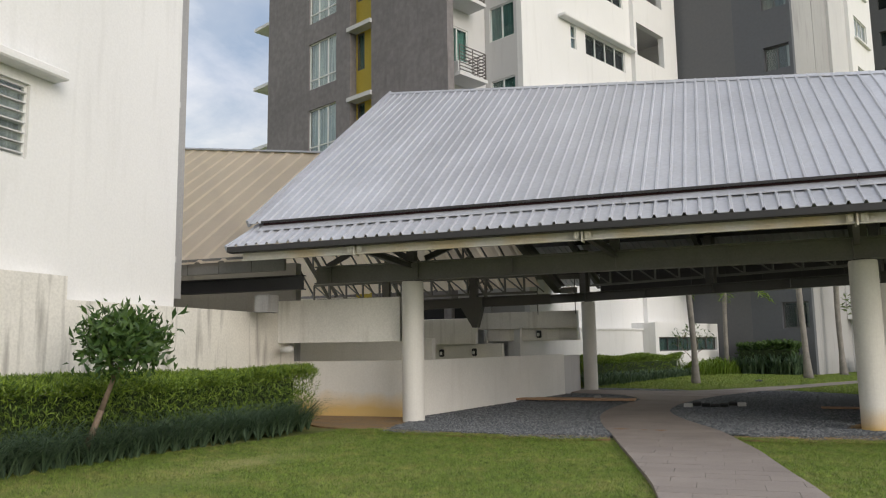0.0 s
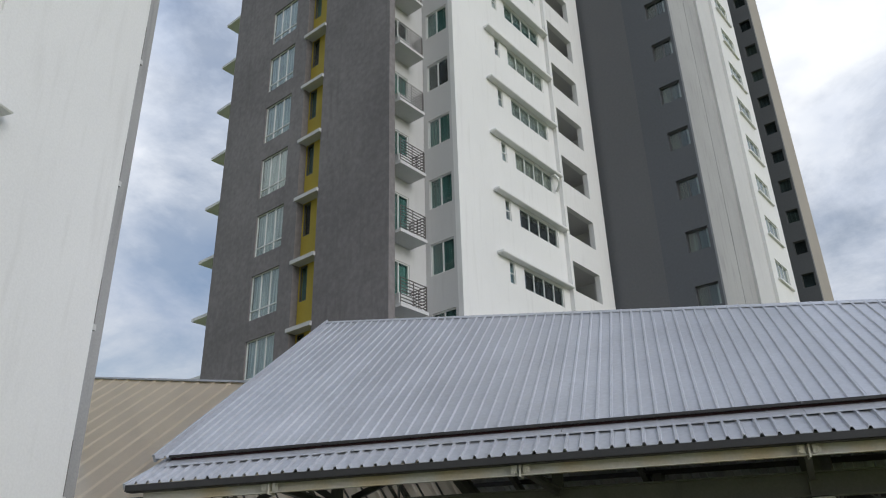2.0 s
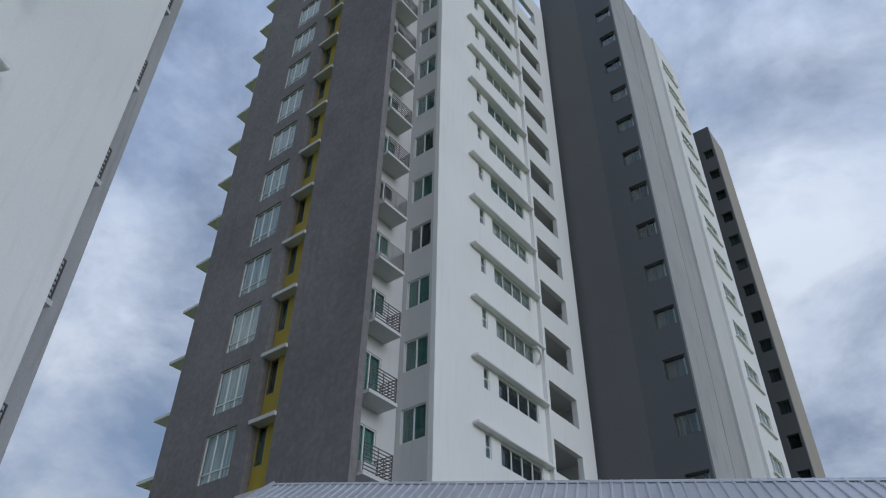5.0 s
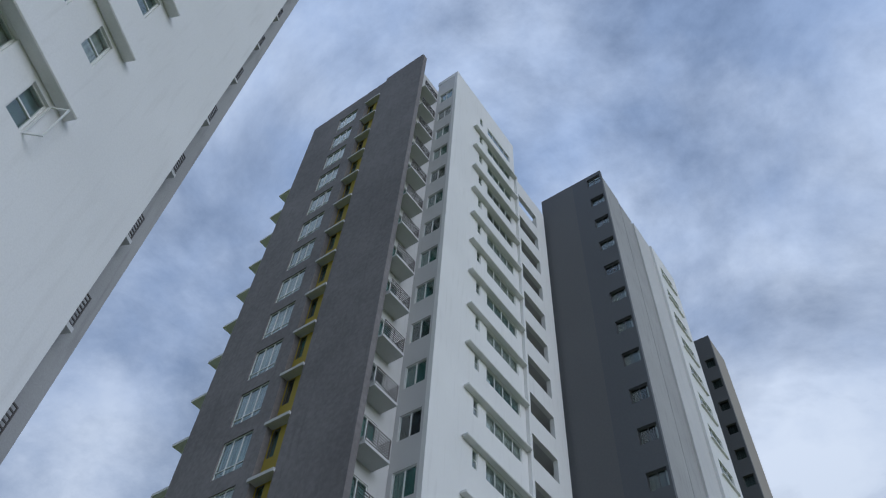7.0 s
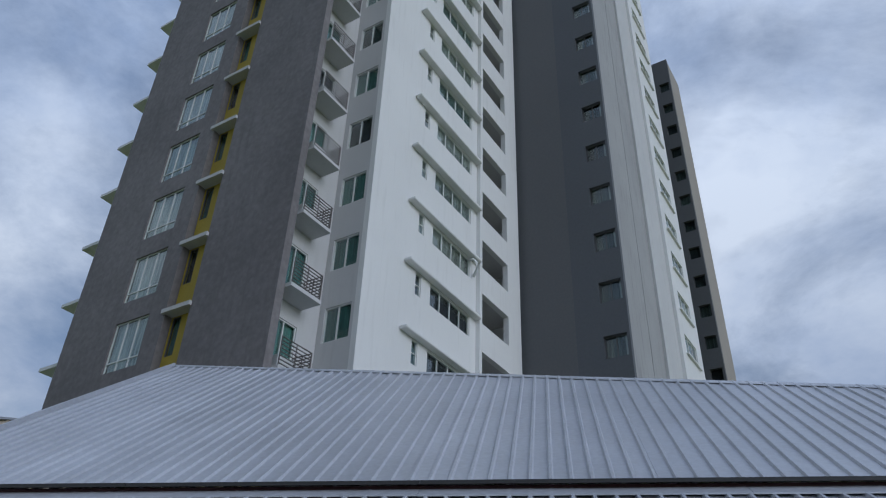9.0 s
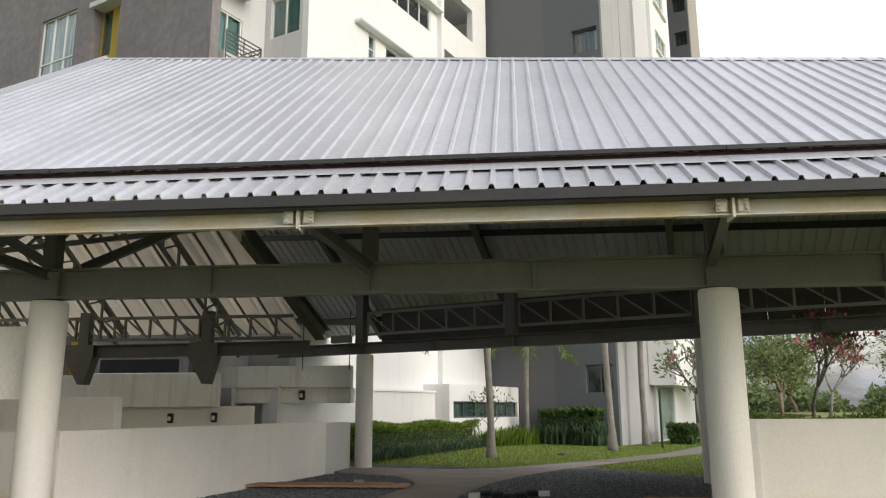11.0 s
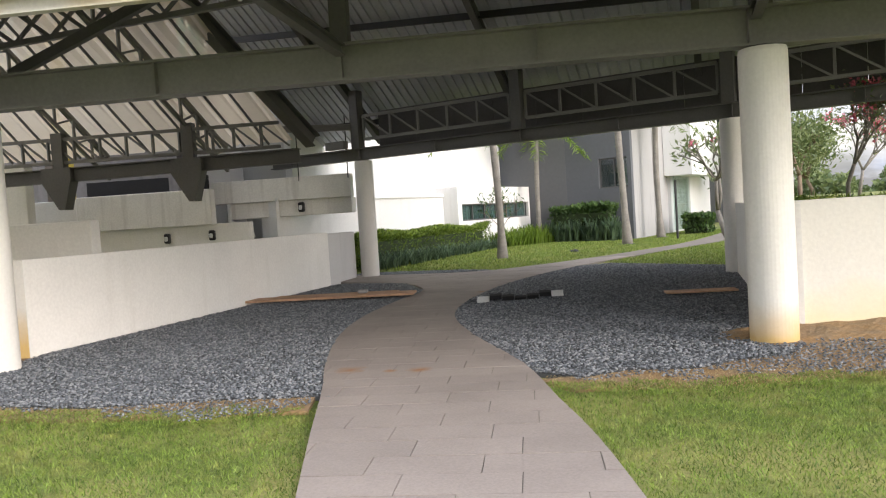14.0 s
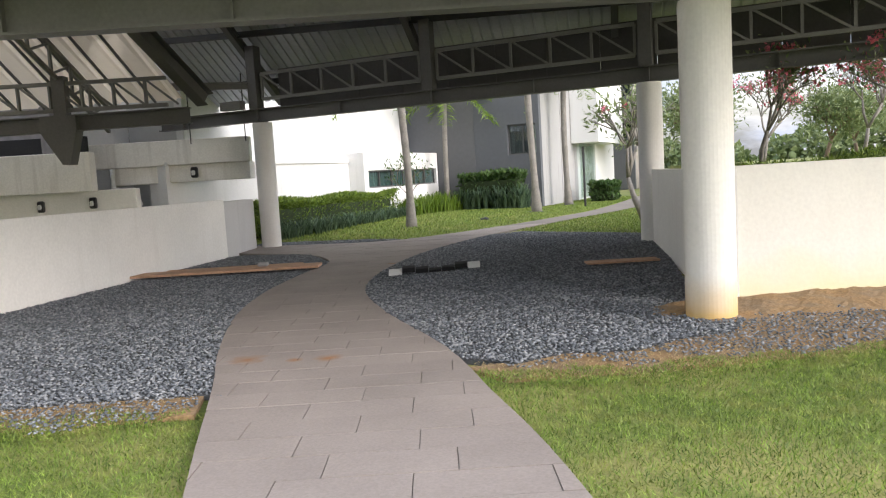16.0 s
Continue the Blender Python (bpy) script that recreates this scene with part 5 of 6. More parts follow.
def soil_mound():
    """Spilled soil banked against the planter wall and round the column's foot."""
    rng = np.random.default_rng(31)
    ua, na = np.arange(1.9, 12.0, 0.05), np.arange(-1.3, 0.06, 0.05)
    bu = np.cumsum(rng.normal(size=ua.shape)) * 0.02
    V = []
    for i, a in enumerate(ua):
        front = 1.1 - 0.05 * max(0.0, a - 3.2) + 0.12 * math.sin(a * 2.1) + 0.06 * math.sin(a * 6.3 + 1) + 0.4 * (bu[i] - bu.mean())
        for d in na:
            r = math.hypot(max(0.0, 3.3 - a), d)
            k = max(0.0, 1 - r / max(0.4, front))
            z = -0.02 + 0.10 * k ** 0.9 + 0.012 * math.sin(a * 9 + d * 5) * math.sin(d * 11 - a * 4) + rng.uniform(-0.006, 0.006)
            p = un(a, 17.0 + (a - 3.35) * 0.0807 + d, z)
            V.append((p.x, p.y, p.z))
    m = len(na)
    F = [(i * m + j, (i + 1) * m + j, (i + 1) * m + j + 1, i * m + j + 1) for i in range(len(ua) - 1) for j in range(m - 1)]
    me = bpy.data.meshes.new("soil")
    me.from_pydata(V, [], F)
    me.materials.append(M_SOIL)
    tagged(new("soil", me), "loose brown soil heaped against the planter wall", "soil", kind="structure")


soil_mound()
FAR_GRAVEL = [(-15.4, 24.05), (-13.0, 24.25), (-11.6, 25.1), (-12.6, 25.3), (-15.4, 24.9)]
sheet_poly("gravel_bed", FAR_GRAVEL, -0.08, 0.012, M_GRAVELBED, "narrow gravel strip along the lawn", "gravel")


def scatter(poly, step, rng, jitter=0.5, ragged=0.0):
    poly = np.asarray(poly)
    x0, y0 = poly.min(0)
    x1, y1 = poly.max(0)
    gx, gy = np.meshgrid(np.arange(x0, x1, step), np.arange(y0, y1, step))
    gx, gy = gx.ravel(), gy.ravel()
    gx = gx + rng.uniform(-jitter, jitter, gx.shape) * step
    gy = gy + rng.uniform(-jitter, jitter, gy.shape) * step
    wx = ragged * (np.sin(3.1 * gy + 1.7 * gx) + 0.6 * np.sin(9 * gx - 7 * gy) + 0.4 * np.sin(23 * gx + 17 * gy))
    wy = ragged * (np.sin(2.7 * gx - 1.9 * gy + 1) + 0.6 * np.sin(8 * gy + 6 * gx) + 0.4 * np.sin(21 * gx - 19 * gy))
    k = inside(poly, gx + wx, gy + wy)
    return gx[k], gy[k]


def stones(polys, step, size, seed, ragged=0.0):
    rng = np.random.default_rng(seed)
    xy = [scatter(p, step, rng, 0.5, ragged) for p in polys]
    x, y = np.concatenate([q[0] for q in xy]), np.concatenate([q[1] for q in xy])
    base = np.array([(1, 0, 0), (0, 1, 0), (-1, 0, 0), (0, -1, 0), (0.2, 0.1, 1), (0, 0, -1)], float)
    n = len(x)
    v = base[None] * rng.uniform(0.6, 1.35, (n, 6, 1))
    ang = rng.uniform(0, math.tau, n)
    c, s = np.cos(ang), np.sin(ang)
    sc = size * rng.uniform(0.55, 1.3, n)
    v = v * np.array([1.0, 0.72, 0.42])
    tilt = rng.uniform(-0.5, 0.5, (n, 1))
    v[:, :, 2] += v[:, :, 0] * tilt
    X = (v[:, :, 0] * c[:, None] - v[:, :, 1] * s[:, None]) * sc[:, None] + x[:, None]
    Y = (v[:, :, 0] * s[:, None] + v[:, :, 1] * c[:, None]) * sc[:, None] + y[:, None]
    Z = v[:, :, 2] * sc[:, None] + 0.014 + rng.uniform(0, 0.012, (n, 1))
    V = np.stack([X, Y, Z], -1).reshape(-1, 3)
    f = np.array([(0, 1, 4), (1, 2, 4), (2, 3, 4), (3, 0, 4), (1, 0, 5), (2, 1, 5), (3, 2, 5), (0, 3, 5)])
    F = (f[None] + 6 * np.arange(n)[:, None, None]).reshape(-1, 3)
    return raw("gravel", V, F, M_STONE)


tagged(new("gravel", stones([GRAVEL_L, GRAVEL_R, FAR_GRAVEL], 0.031, 0.023, 5)), "loose blue-grey crushed stone gravel", "gravel", kind="stuff")
EDGE_STONES = [[uxy(-5.3, 14.6), uxy(-1.1, 14.2), uxy(-1.1, 14.9), uxy(-3, 15.0), uxy(-5.6, 15.6)], [uxy(0.8, 14.9), uxy(3.2, 15.05), uxy(9, 16.0), uxy(9, 16.5), uxy(3.3, 16.2), uxy(1.5, 15.4)]]
tagged(new("gravel", stones(EDGE_STONES, 0.042, 0.019, 6, 0.14)), "stray gravel on bare soil at the lawn edge", "gravel", kind="stuff")

path = sheet_poly("path", [tuple(p) for p in PATH_POLY], -0.1, 0.018, M_JOINT, "curved beige paver path through lawn and gravel", "path")


def clip(poly, axis, val, keep_less):
    out = []
    for i in range(len(poly)):
        p, q = poly[i], poly[(i + 1) % len(poly)]
        a, b = (p[axis] <= val) == keep_less, (q[axis] <= val) == keep_less
        if a:
            out.append(p)
        if a != b:
            t = (val - p[axis]) / (q[axis] - p[axis])
            out.append((p[0] + (q[0] - p[0]) * t, p[1] + (q[1] - p[1]) * t))
    return out


def pavers():
    loc = [(x * CU.x + y * CU.y, x * CN.x + y * CN.y) for x, y in PATH_POLY]
    rng = random.Random(4)
    row, b = 0, 0.24
    while b < 30.0:
        band = clip(clip(loc, 1, b + 0.003, False), 1, b + 0.317, True)
        if len(band) > 2:
            a = math.floor(min(p[0] for p in band) / 0.68) * 0.68 + (0.34 if row % 2 else 0) + rng.uniform(-0.08, 0.08) - 0.68
            hi = max(p[0] for p in band)
            while a < hi:
                c = clip(clip(band, 0, a + 0.003, False), 0, a + 0.677, True)
                q = []
                for p in c:
                    if not q or math.hypot(p[0] - q[-1][0], p[1] - q[-1][1]) > 0.004:
                        q.append(p)
                while len(q) > 2 and math.hypot(q[0][0] - q[-1][0], q[0][1] - q[-1][1]) < 0.004:
                    q.pop()
                area = abs(sum(q[i][0] * q[(i + 1) % len(q)][1] - q[(i + 1) % len(q)][0] * q[i][1] for i in range(len(q)))) / 2 if len(q) > 2 else 0
                if area > 0.004:
                    w = [(un(*p).x, un(*p).y) for p in q]
                    part("paver", prism(bmesh.new(), w, 0.0, 0.026 + rng.uniform(0, 0.003)), M_PAVER, path)
                a += 0.68
        b += 0.32
        row += 1


def blades(polys, holes, step, h, wid, seed, material, lift=0.0, flop=0.9, ragged=0.0):
    rng = np.random.default_rng(seed)
    xs, ys = [], []
    for p in polys:
        x, y = scatter(p, step, rng, 0.5, ragged)
        keep = np.ones(x.shape, bool)
        for q in holes:
            keep &= ~inside(q, x, y)
        xs.append(x[keep])
        ys.append(y[keep])
    x, y = np.concatenate(xs), np.concatenate(ys)
    n = len(x)
    uu, nn = x * CU.x + y * CU.y, x * CN.x + y * CN.y
    z = lift - 0.03 + 0.2 * np.clip((-uu - 5.5) / 3.0, 0, 1) * np.clip((15 - nn) / 4, 0, 1) + 0.16 * np.exp(-(((x + 14.5) / 4.5) ** 2 + ((y - 33) / 5.5) ** 2))
    a = rng.uniform(0, math.tau, n)
    hh = h * rng.uniform(0.5, 1.3, n)
    lean = rng.uniform(0.1, flop, n) * h
    b = rng.uniform(0, math.tau, n)
    p0 = np.stack([x - wid * np.cos(a), y - wid * np.sin(a), z], -1)
    p1 = np.stack([x + wid * np.cos(a), y + wid * np.sin(a), z], -1)
    p2 = np.stack([x + lean * np.cos(b), y + lean * np.sin(b), z + hh], -1)
    V = np.stack([p0, p1, p2], 1).reshape(-1, 3)
    return raw("lawn_grass", V, np.arange(3 * n).reshape(-1, 3), material)


LAWN_NEAR = [uxy(-7.6, 6.5), uxy(8, 6.5), uxy(8, 15.9), uxy(5.0, 15.4), uxy(4.2, 15.17), uxy(3.3, 14.98), uxy(2.6, 14.88), uxy(2.05, 14.76), uxy(1.5, 14.82), uxy(1.0, 14.72), uxy(0.5, 14.8), uxy(-1.1, 14.4), uxy(-3.2, 14.3), uxy(-6.3, 14.8)]
HOLES = [PATH_POLY, GRAVEL_L, GRAVEL_R]
tagged(new("lawn_grass", blades([LAWN_NEAR], HOLES, 0.017, 0.03, 0.0036, 7, M_GRASS, 0.0, 1.7)), "short mown lawn grass beside the path", "grass", kind="stuff")
LAWN_EDGE = [[uxy(-6.3, 14.5), uxy(-3.2, 14.0), uxy(-1.1, 14.1), uxy(-1.1, 14.5), uxy(-3.2, 14.42), uxy(-5.6, 14.9)], [uxy(0.5, 14.5), uxy(2.05, 14.5), uxy(3.3, 14.7), uxy(5.0, 15.1), uxy(8.0, 15.6), uxy(8, 16.0), uxy(5.0, 15.5), uxy(3.3, 15.08), uxy(2.05, 14.86), uxy(0.6, 14.86)]]
tagged(new("lawn_grass", blades(LAWN_EDGE, [PATH_POLY], 0.017, 0.026, 0.0036, 17, M_GRASS, 0.034, 1.7, 0.09)), "ragged lawn edge creeping over bare soil", "grass", kind="stuff")
STRAW = [[uxy(-5.6, 14.7), uxy(-3, 14.3), uxy(-1.1, 14.15), uxy(-1.15, 14.75), uxy(-3, 14.9), uxy(-5.6, 15.5)], [uxy(0.7, 14.6), uxy(2.05, 14.6), uxy(3.2, 14.8), uxy(5.5, 15.3), uxy(5.5, 15.8), uxy(3.2, 15.35), uxy(2.0, 15.2), uxy(0.8, 15.2)]]
tagged(new("dry_grass", blades(STRAW, [PATH_POLY], 0.024, 0.012, 0.0035, 9, M_STRAW, 0.034, 4.5, 0.12)), "dry straw-coloured grass clippings along the lawn edge", "grass", kind="stuff")
LAWN_FAR = [(-17, 25), (-11.6, 25.2), (-10.6, 27.5), (-9.9, 30), (-9.1, 34), (-9.3, 46), (-14, 46), (-19, 36)]
LAWN_FAR2 = [(-9.4, 27), (-8.8, 30.5), (-7.9, 35), (-7.5, 40), (-5, 40), (-4.5, 25.2)]
tagged(new("lawn_grass", blades([LAWN_FAR, LAWN_FAR2], [PATH_POLY, FAR_GRAVEL], 0.05, 0.05, 0.012, 8, M_GRASS)), "bright lawn beyond the canopy", "grass", kind="stuff")

# ---- plants ----


def leaves(pts, dirs, size, wide, rng, curl=0.25):
    """Pointed leaves at points, along directions: four vertices, two triangles each."""
    n = len(pts)
    d = dirs / np.linalg.norm(dirs, axis=1, keepdims=True)
    s = np.cross(d, rng.normal(size=(n, 3)))
    s /= np.linalg.norm(s, axis=1, keepdims=True) + 1e-9
    up = np.cross(s, d)
    L = (size * rng.uniform(0.6, 1.3, n))[:, None]
    mid = pts + d * L * 0.5 + up * L * curl * 0.3
    tip = pts + d * L - up * L * curl
    V = np.stack([pts, mid + s * L * wide, tip, mid - s * L * wide], 1).reshape(-1, 3)
    i = 4 * np.arange(n)[:, None]
    F = np.concatenate([i + np.array([[0, 1, 3]]), i + np.array([[1, 2, 3]])]).reshape(-1, 3)
    return V, F


def tuft_leaves(cx, cy, z, n, h, spread, rng, wid=0.012, seg=3):
    """Arching strap leaves from tuft centres."""
    k = len(cx)
    a = rng.uniform(0, math.tau, (k, n))
    ln = h * rng.uniform(0.6, 1.2, (k, n)) * rng.uniform(0.7, 1.25, (k, 1))
    rows = []
    for j in range(seg + 1):
        t = j / seg
        r = spread * ln * (0.25 * t + 0.75 * t * t)
        zz = ln * (1.25 * t - 0.62 * t ** 2.6)
        w = wid * (1 - t) ** 0.6
        x, y = cx[:, None] + r * np.cos(a), cy[:, None] + r * np.sin(a)
        rows.append(np.stack([x - w * np.sin(a), y + w * np.cos(a), z[:, None] + zz], -1).reshape(-1, 3))
        rows.append(np.stack([x + w * np.sin(a), y - w * np.cos(a), z[:, None] + zz], -1).reshape(-1, 3))
    V = np.stack(rows, 1)
    m = V.shape[0]
    q = 2 * (seg + 1)
    F = np.array([(2 * j, 2 * j + 1, 2 * j + 3, 2 * j + 2) for j in range(seg)])
    F = (F[None] + q * np.arange(m)[:, None, None]).reshape(-1, 4)
    return V.reshape(-1, 3), F


def hedge(name, poly, z0, z1, count, size, seed, material, label, wide=0.16, inner=None):
    """A clipped hedge: an inner mass coloured as deep shade, and leaves standing out of its faces."""
    rng = np.random.default_rng(seed)
    poly = np.asarray(poly, float)
    x0, y0 = poly.min(0)
    x1, y1 = poly.max(0)
    cx, cy = rng.uniform(x0, x1, count * 3), rng.uniform(y0, y1, count * 3)
    k = inside(poly, cx, cy)
    cx, cy = cx[k][:count], cy[k][:count]
    m = len(cx)
    bump = 0.05 * np.sin(cx * 2.3 + cy * 1.7) + 0.04 * np.sin(cx * 5.1 - cy * 4.3)
    zt = z1 + bump
    z = np.where(rng.uniform(size=m) < 0.55, zt - rng.exponential(0.05, m), z0 + (zt - z0) * rng.uniform(0, 1, m))
    pts = np.stack([cx, cy, z], -1)
    cen = poly.mean(0)
    dirs = np.stack([rng.normal(size=m) * 0.7, rng.normal(size=m) * 0.7, np.abs(rng.normal(size=m)) * 0.6 + 0.25], -1)
    V, F = leaves(pts, dirs, size, wide, rng)
    ob = tagged(new(name, raw(name, V, F, material)), label, "hedge", kind="stuff")
    # solid core whose dark colour stands for shade between the leaves
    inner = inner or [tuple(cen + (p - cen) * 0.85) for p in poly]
    part("inner_shade", prism(bmesh.new(), inner, z0, z0 + (z1 - z0) * 0.8), M_LEAFSHADE, ob)
    return ob


H_BACK = [uxy(-8.7, 3.0), uxy(-7.75, 3.0), uxy(-7.55, 9.0), uxy(-7.1, 12.0), uxy(-6.75, 14.9), uxy(-7.6, 15.6), uxy(-8.7, 15.6)]
H_FRONT = [uxy(-7.85, 3.0), uxy(-7.3, 3.0), uxy(-7.15, 9.0), uxy(-6.75, 12.0), uxy(-6.5, 14.0), uxy(-6.8, 14.7), uxy(-7.1, 14.5), uxy(-7.3, 12.0), uxy(-7.75, 9)]
hedge("hedge", H_BACK, 0.15, 1.1, 150000, 0.095, 11, M_HEDGE, "thick yellow-green hedge along the boundary wall", 0.075,
      [uxy(-8.6, 3.2), uxy(-8.1, 3.2), uxy(-7.95, 9.0), uxy(-7.55, 12.0), uxy(-7.15, 14.6), uxy(-7.7, 15.3), uxy(-8.6, 15.3)])


def strap_border(poly, step, n, h, spread, seed, material, label, wid=0.013, z=0.1):
    rng = np.random.default_rng(seed)
    x, y = scatter(poly, step, rng)
    V, F = tuft_leaves(x, y, np.full(x.shape, z), n, h, spread, rng, wid)
    return tagged(new("border_plants", raw("border_plants", V, F, material)), label, "plants", kind="stuff")


strap_border(H_FRONT, 0.14, 22, 0.74, 1.3, 12, M_STRAP, "dark arching strap-leaved border plants before the hedge", 0.009, 0.02)


def limb(bm, p, d, ln, r, depth, rng, tips, split=3, droop=0.0):
    q = p + d * ln
    mid = p.lerp(q, 0.5) + Vector((rng.uniform(-1, 1), rng.uniform(-1, 1), rng.uniform(-0.3, 0.6))) * ln * 0.08
    tube(bm, [p, mid, q], [r, r * 0.85, r * 0.7], 7)
    tips.append((q, d))
    if depth:
        for _ in range(split):
            e = (d + Vector((rng.uniform(-1, 1), rng.uniform(-1, 1), rng.uniform(-0.35, 0.75 - droop))) * 0.85).normalized()
            limb(bm, q, e, ln * rng.uniform(0.6, 0.85), r * 0.62, depth - 1, rng, tips, split, droop)


def small_tree(name, base, label, ln, r, depth, seed, lean, leaf_material, nleaf, size, spread, flowers=0, split=3, bark=None, group="", stem=0.0, droop=0.0):
    rng = random.Random(seed)
    nr = np.random.default_rng(seed)
    tr = thing(name, base, label, "tree", group)
    bm = bmesh.new()
    tips = []
    foot, way = Vector(base), Vector(lean).normalized()
    if stem:
        tube(bm, [foot, foot + way * stem * 0.5 + Vector((0.03, -0.02, 0)), foot + way * stem], [r * 1.25, r * 1.1, r], 9)
    limb(bm, foot + way * stem, way, ln, r, depth, rng, tips, split, droop)
    part("trunk", bm, bark or M_BARK2, tr, smooth=True)
    ends = tips[len(tips) // 4:]
    pick = nr.integers(0, len(ends), nleaf)
    pts = np.array([ends[i][0] for i in pick]) + nr.normal(size=(nleaf, 3)) * spread
    dirs = np.array([ends[i][1] for i in pick]) * 0.5 + nr.normal(size=(nleaf, 3)) * 0.6 + np.array([0, 0, 0.15])
    V, F = leaves(pts, dirs, size, 0.17, nr)
    part("crown", raw("crown", V, F, leaf_material), None, tr)
    if flowers:
        pick = nr.integers(0, len(ends), flowers)
        pts = np.repeat(np.array([ends[i][0] for i in pick]) + nr.normal(size=(flowers, 3)) * 0.06 + np.array([0, 0, 0.05]), 14, 0) + nr.normal(size=(flowers * 14, 3)) * 0.05
        V, F = leaves(pts, nr.normal(size=(flowers * 14, 3)), 0.08, 0.35, nr)
        part("blossom", raw("blossom", V, F, M_PINK), None, tr, "clusters of pink blossom")
    return tr


small_tree("small_tree", un(-7.5, 9.75, 0.0), "small glossy-leaved tree leaning out before the hedge", 0.45, 0.04, 3, 21, (0.3, 0.22, 1.0), M_TREELEAF, 1900, 0.155, 0.15, split=4, stem=0.8, droop=0.22)


def palm(base, h, r, seed, label):
    rng = random.Random(seed)
    nr = np.random.default_rng(seed)
    pl = thing("palm_tree", base, label, "palm tree", "palms on the lawn")
    b = Vector(base)
    bm = bmesh.new()
    pts, rad = [], []
    for i in range(26):
        t = i / 25
        pts.append(b + Vector((0.08 * math.sin(t * 3 + seed), 0.06 * math.sin(t * 2 + seed * 2), -0.05 + h * t)))
        rad.append(r * (1.35 - 0.55 * min(1, t * 5)) * (1.0 + 0.05 * (i % 2)))
    tube(bm, pts, rad, 14)
    part("trunk", bm, M_BARK, pl, smooth=True)
    top = pts[-1]
    VV, FF, o = [], [], 0
    for i in range(15):
        az = i * 2.4 + rng.uniform(-0.2, 0.2)
        el = rng.uniform(-0.1, 1.1)
        ln = rng.uniform(1.6, 2.2)
        d = np.array([math.cos(az), math.sin(az), 0.0])
        m = 44
        t = np.linspace(0.08, 1, m)
        sp = np.array(top)[None] + d[None] * (ln * t * math.cos(el * 0.6))[:, None] + np.array([0, 0, 1.0])[None] * (ln * (math.sin(el) * t - 0.75 * t * t))[:, None]
        for s in (-1, 1):
            side = np.array([-d[1], d[0], 0.0]) * s
            dr = np.tile(side, (m, 1)) + d[None] * 0.5 + np.array([0, 0, -0.55])[None] + nr.normal(size=(m, 3)) * 0.1
            V, F = leaves(sp, dr, 0.42, 0.05, nr)
            VV.append(V)
            FF.append(F + o)
            o += len(V)
    part("crown", raw("crown", np.concatenate(VV), np.concatenate(FF), M_IRIS), None, pl, "arching green palm fronds")
    bm = bmesh.new()
    tube(bm, [b + Vector((0, 0, -0.05)), b + Vector((0, 0, 0.03))], [r * 2.4, r * 2.1], 18)
    part("soil_ring", bm, M_GRAVELBED, pl)
    return pl


palm((-13.16, 28.6, 0.02), 5.0, 0.13, 1, "slender grey-trunked palm on the lawn near the canopy")
palm((-10.95, 34.0, 0.05), 5.6, 0.14, 2, "pale-trunked palm beside the path")
palm((-11.1, 39.2, 0.0), 5.2, 0.14, 3, "grey-trunked palm near the white corner")
palm((-15.4, 36.9, 0.0), 5.0, 0.12, 4, "grey-trunked palm before the grey block")
bm = bmesh.new()
tube(bm, [(-10.0, 37.4, -0.05), (-10.0, 37.4, 2.25)], [0.045, 0.045], 10)
solid("signpost", bm, M_DKSTEEL, "dark plain metal post on the lawn edge", "post")

bm = bmesh.new()
rr = random.Random(77)
for i in range(9):
    c = Vector((-11.55 + rr.uniform(-0.1, 0.1), 30.6 + rr.uniform(-0.1, 0.1), 0.09))
    bmesh.ops.create_icosphere(bm, subdivisions=1, radius=rr.uniform(0.05, 0.1), matrix=Matrix.Translation(c) @ Matrix.Diagonal((1, 1, 0.7, 1)))
solid("soil_clod", bm, M_GRAVELBED, "small dark heap of soil on the far lawn", "soil")

# hedge and planting before the podium and the grey block
hedge("hedge", [(-16.9, 25.6), (-15.9, 25.4), (-15.9, 33.5), (-16.9, 33.5)], 0.0, 1.0, 34000, 0.12, 13, M_HEDGE, "clipped hedge along the white podium", 0.12)
strap_border([(-16.0, 25.4), (-15.4, 25.4), (-15.3, 33.5), (-16.0, 33.5)], 0.17, 14, 0.62, 0.7, 14, M_STRAP, "dark strap-leaved border before the podium hedge", 0.018, 0.0)
strap_border([(-16.2, 33.5), (-15.0, 33.5), (-14.6, 37.3), (-16.2, 37.3)], 0.16, 9, 1.0, 0.3, 15, M_IRIS, "bright upright strap-leaved clump", 0.022, 0.0)
strap_border([(-15.2, 36.6), (-12.2, 36.4), (-12.2, 37.6), (-15.2, 37.6)], 0.13, 12, 1.15, 0.35, 16, M_STRAP, "tall dark green planting against the grey block", 0.03, 0.0)
hedge("shrub", [(-15.0, 36.9), (-12.4, 36.9), (-12.4, 37.8), (-15.0, 37.8)], 0.3, 1.4, 3200, 0.2, 17, M_TREELEAF, "leafy shrubs against the grey block", 0.2)
hedge("shrub", [(-10.8, 41.5), (-9.7, 41.5), (-9.7, 43), (-10.8, 43)], 0.0, 0.75, 2500, 0.18, 18, M_TREELEAF, "rounded shrub beside the entrance", 0.3)
small_tree("small_tree", (-15.7, 33.8, 0), "thin young tree before the ribbon window", 0.8, 0.025, 3, 22, (0.1, -0.1, 1), M_TREELEAF, 260, 0.14, 0.12)
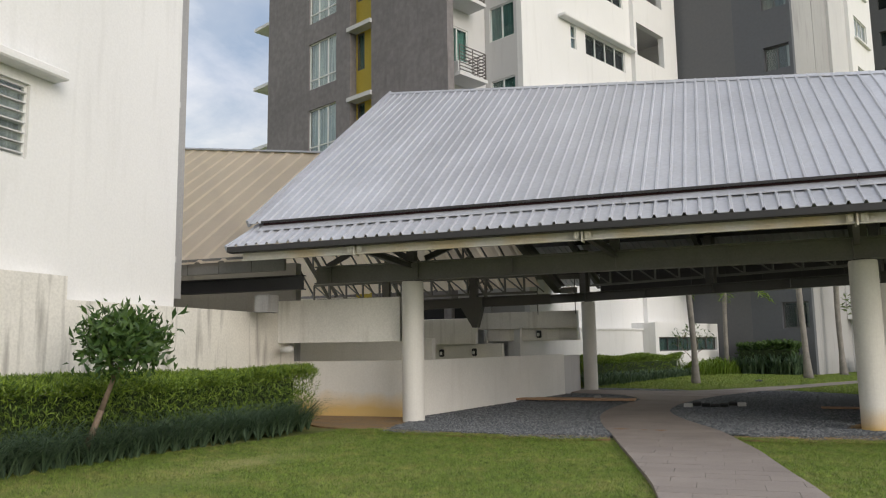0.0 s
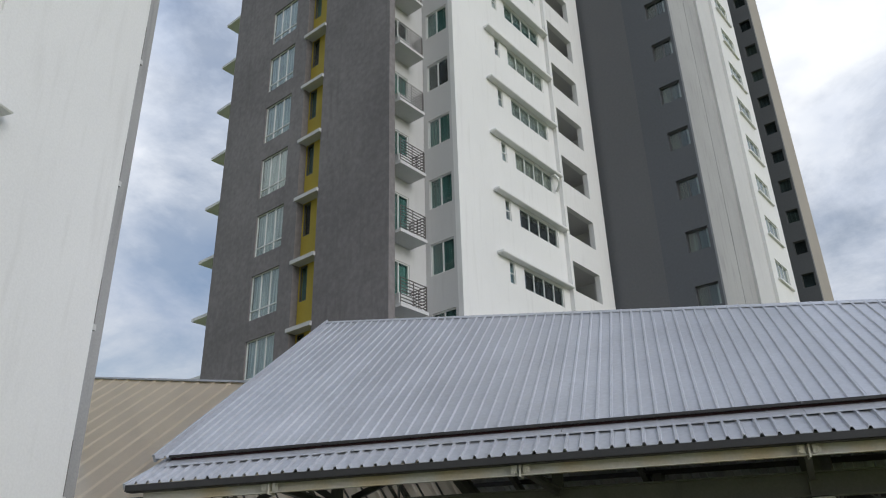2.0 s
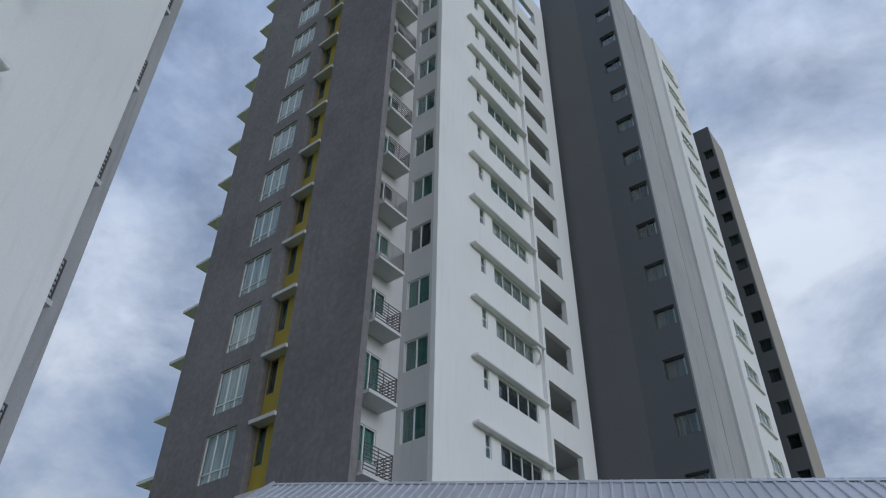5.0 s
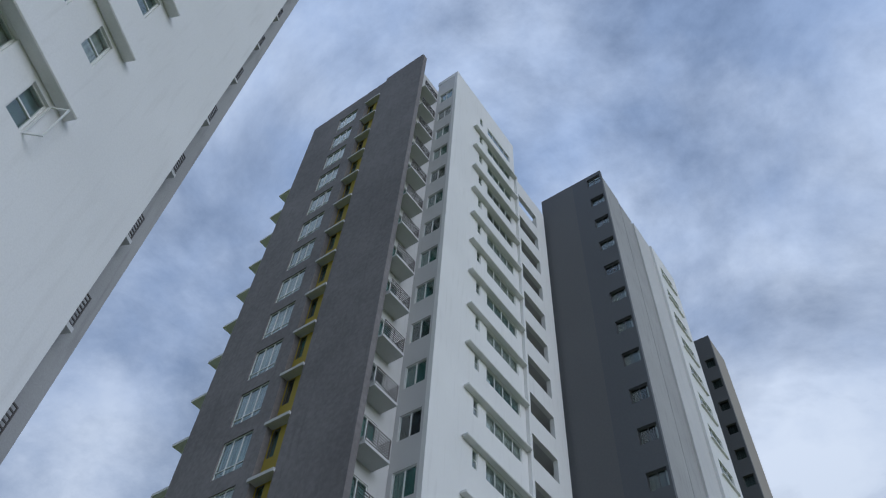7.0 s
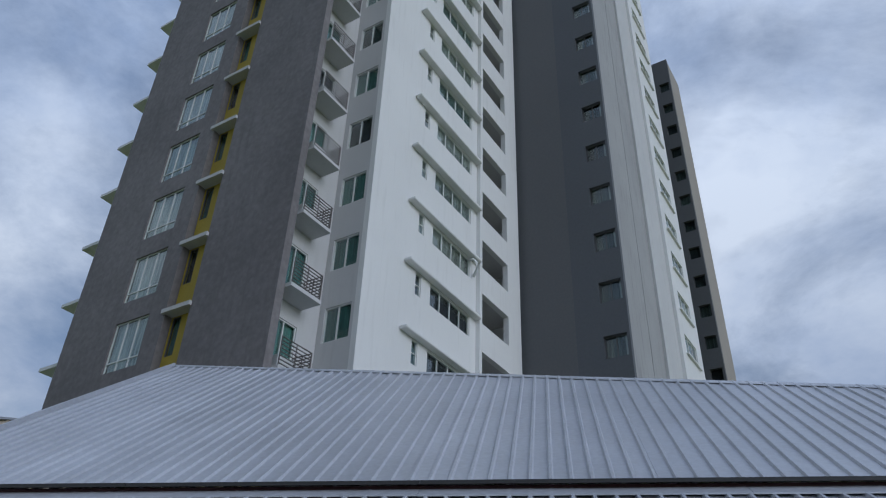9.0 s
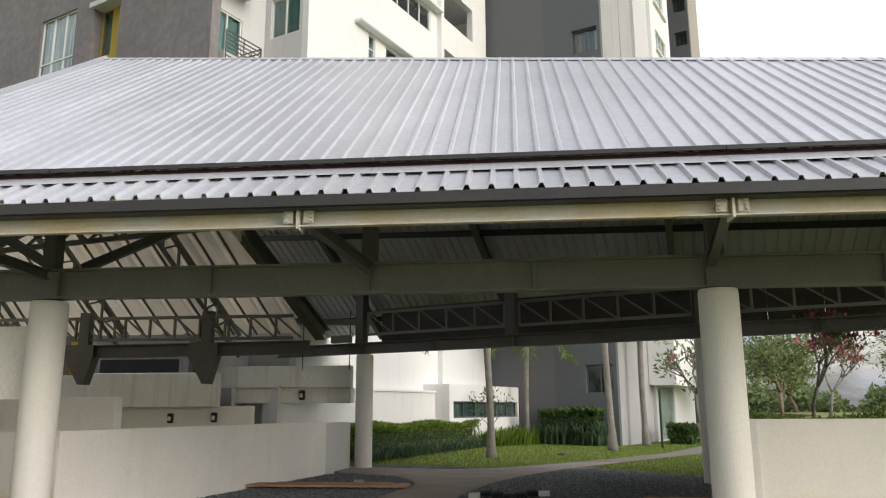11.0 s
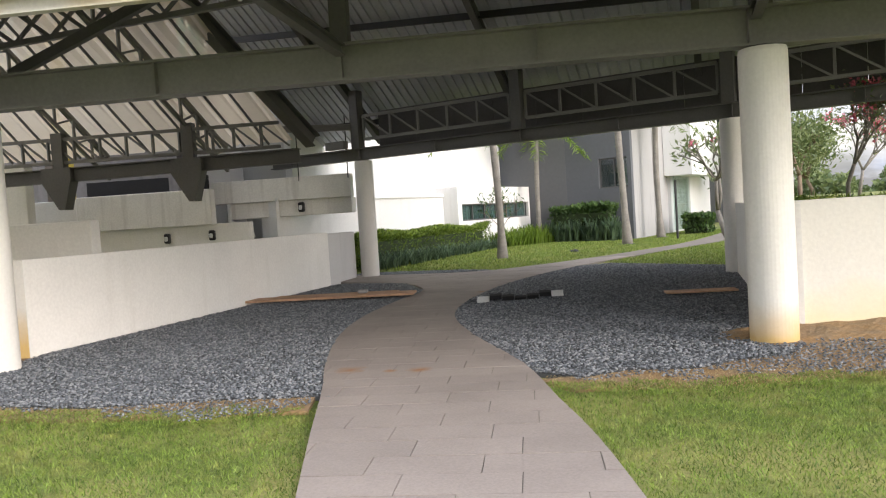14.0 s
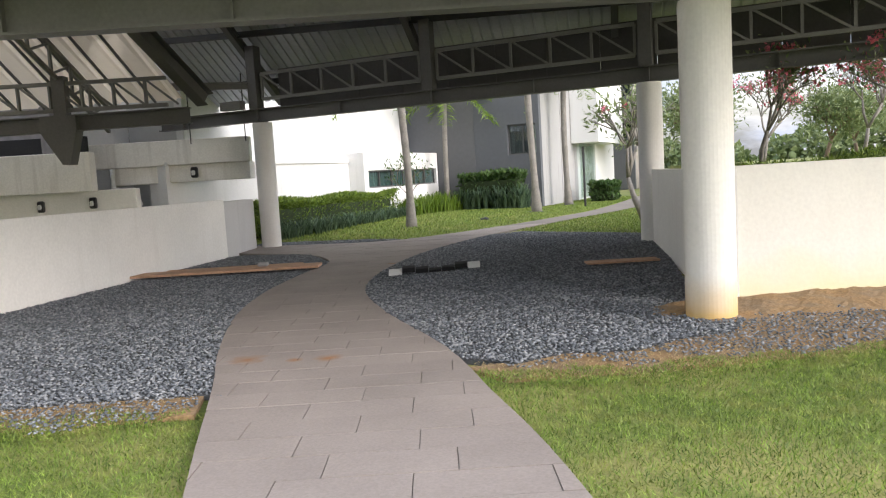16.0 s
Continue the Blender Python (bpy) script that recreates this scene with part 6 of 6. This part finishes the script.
# frangipani and distance beyond the planter wall
for i, (a, b, s) in enumerate(((6.6, 23.5, 31), (8.4, 22.0, 32), (9.6, 25.5, 33), (9.0, 29.0, 34), (11.5, 22.5, 35))):
    small_tree("frangipani_tree", un(a, b, 1.2), "frangipani with bare grey branches and pink blossom", 0.75, 0.05, 5, s, (0.15, 0.05, 1), M_HAZELEAF, 520, 0.12, 0.1, flowers=40, split=3, bark=M_BARK, group="frangipani on the bank")
small_tree("frangipani_tree", (-6.6, 29.5, 0.0), "bare-branched frangipani beyond the canopy", 1.2, 0.09, 4, 41, (-0.35, 0.1, 1), M_HAZELEAF, 380, 0.2, 0.12, flowers=4, split=3, bark=M_BARK, group="frangipani on the bank")
hedge("ground_cover", [uxy(3.6, 17.4), uxy(14, 18.2), uxy(14, 19.4), uxy(3.9, 18.4)], 1.2, 1.38, 26000, 0.08, 19, M_HEDGE, "low green ground cover along the planter", 0.1)
for i in range(9):
    rr = random.Random(50 + i)
    a = 9 + i * 4.5
    small_tree("distant_tree", un(a, 48 + rr.uniform(-5, 10), 0.8), "distant leafy tree on the horizon", 1.5, 0.14, 3, 60 + i, (rr.uniform(-0.3, 0.3), 0, 1), M_HAZELEAF, 3200, 0.3, 0.55, split=4, group="distant trees")



def far_woods():
    """An uneven belt of trees along the horizon."""
    rng = np.random.default_rng(91)
    n = 16000
    x = rng.uniform(-30, 90, n)
    top = 4.2 + 1.3 * np.sin(x * 0.21) + 1.2 * np.sin(x * 0.57 + 2) + 0.8 * np.sin(x * 1.3)
    z = 0.3 + (top - 0.3) * rng.uniform(0, 1, n) ** 0.7
    y = 132 + rng.normal(size=n) * 3.0
    V, F = leaves(np.stack([x, y, z], -1), rng.normal(size=(n, 3)), 1.0, 0.3, rng)
    tagged(new("far_woods", raw("far_woods", V, F, M_HAZELEAF)), "green belt of trees on the horizon, haze put into its leaf colour", "woods", kind="stuff")


far_woods()

# ---- litter on the gravel ----
bm = bmesh.new()
box(bm, -4.85, -1.5, 22.12, 22.6, 0.06, 0.1, CAN)
solid("plank", bm, M_WOOD, "long weathered brown plank lying on gravel", "plank")
bm = bmesh.new()
box(bm, -4.3, -1.9, 22.68, 23.0, 0.06, 0.08, CAN)
solid("plank", bm, M_WOOD, "second weathered brown board lying on gravel", "plank")
bm = bmesh.new()
box(bm, -2.6, -2.42, 22.45, 22.6, 0.1, 0.17, CAN, bev=0.02)
solid("stone_block", bm, M_MID, "small pale stone block on the plank", "stone")
bm = bmesh.new()
box(bm, 2.7, 3.75, 20.35, 20.65, 0.06, 0.085, CAN)
solid("plank", bm, M_WOOD, "short weathered board beside the planter wall", "plank")
hump = thing("speed_hump", un(0.5, 21.0, 0), "broken black rubber speed hump with white stripes on gravel", "speed hump")
for i in range(7):
    a = -0.22 + i * 0.2
    t = i / 6
    prof = [(-0.17, 0.03), (-0.1, 0.085), (0.0, 0.11), (0.1, 0.085), (0.17, 0.03)]
    bm = bmesh.new()
    f, g = [], []
    for y, z in prof:
        lift = 0.03 * math.sin(t * 9)
        f.append(bm.verts.new(un(a, 20.85 + 0.28 * t + y, z + lift)))
        g.append(bm.verts.new(un(a + 0.19, 20.89 + 0.28 * t + y, z + lift)))
    for k in range(4):
        bm.faces.new((f[k], g[k], g[k + 1], f[k + 1]))
    bm.faces.new(f[::-1])
    bm.faces.new(g)
    bm.faces.new((f[0], f[4], g[4], g[0]))
    part("rubber_segment", bm, M_FRAME if i in (0, 6) else M_BLACK, hump)

pavers()
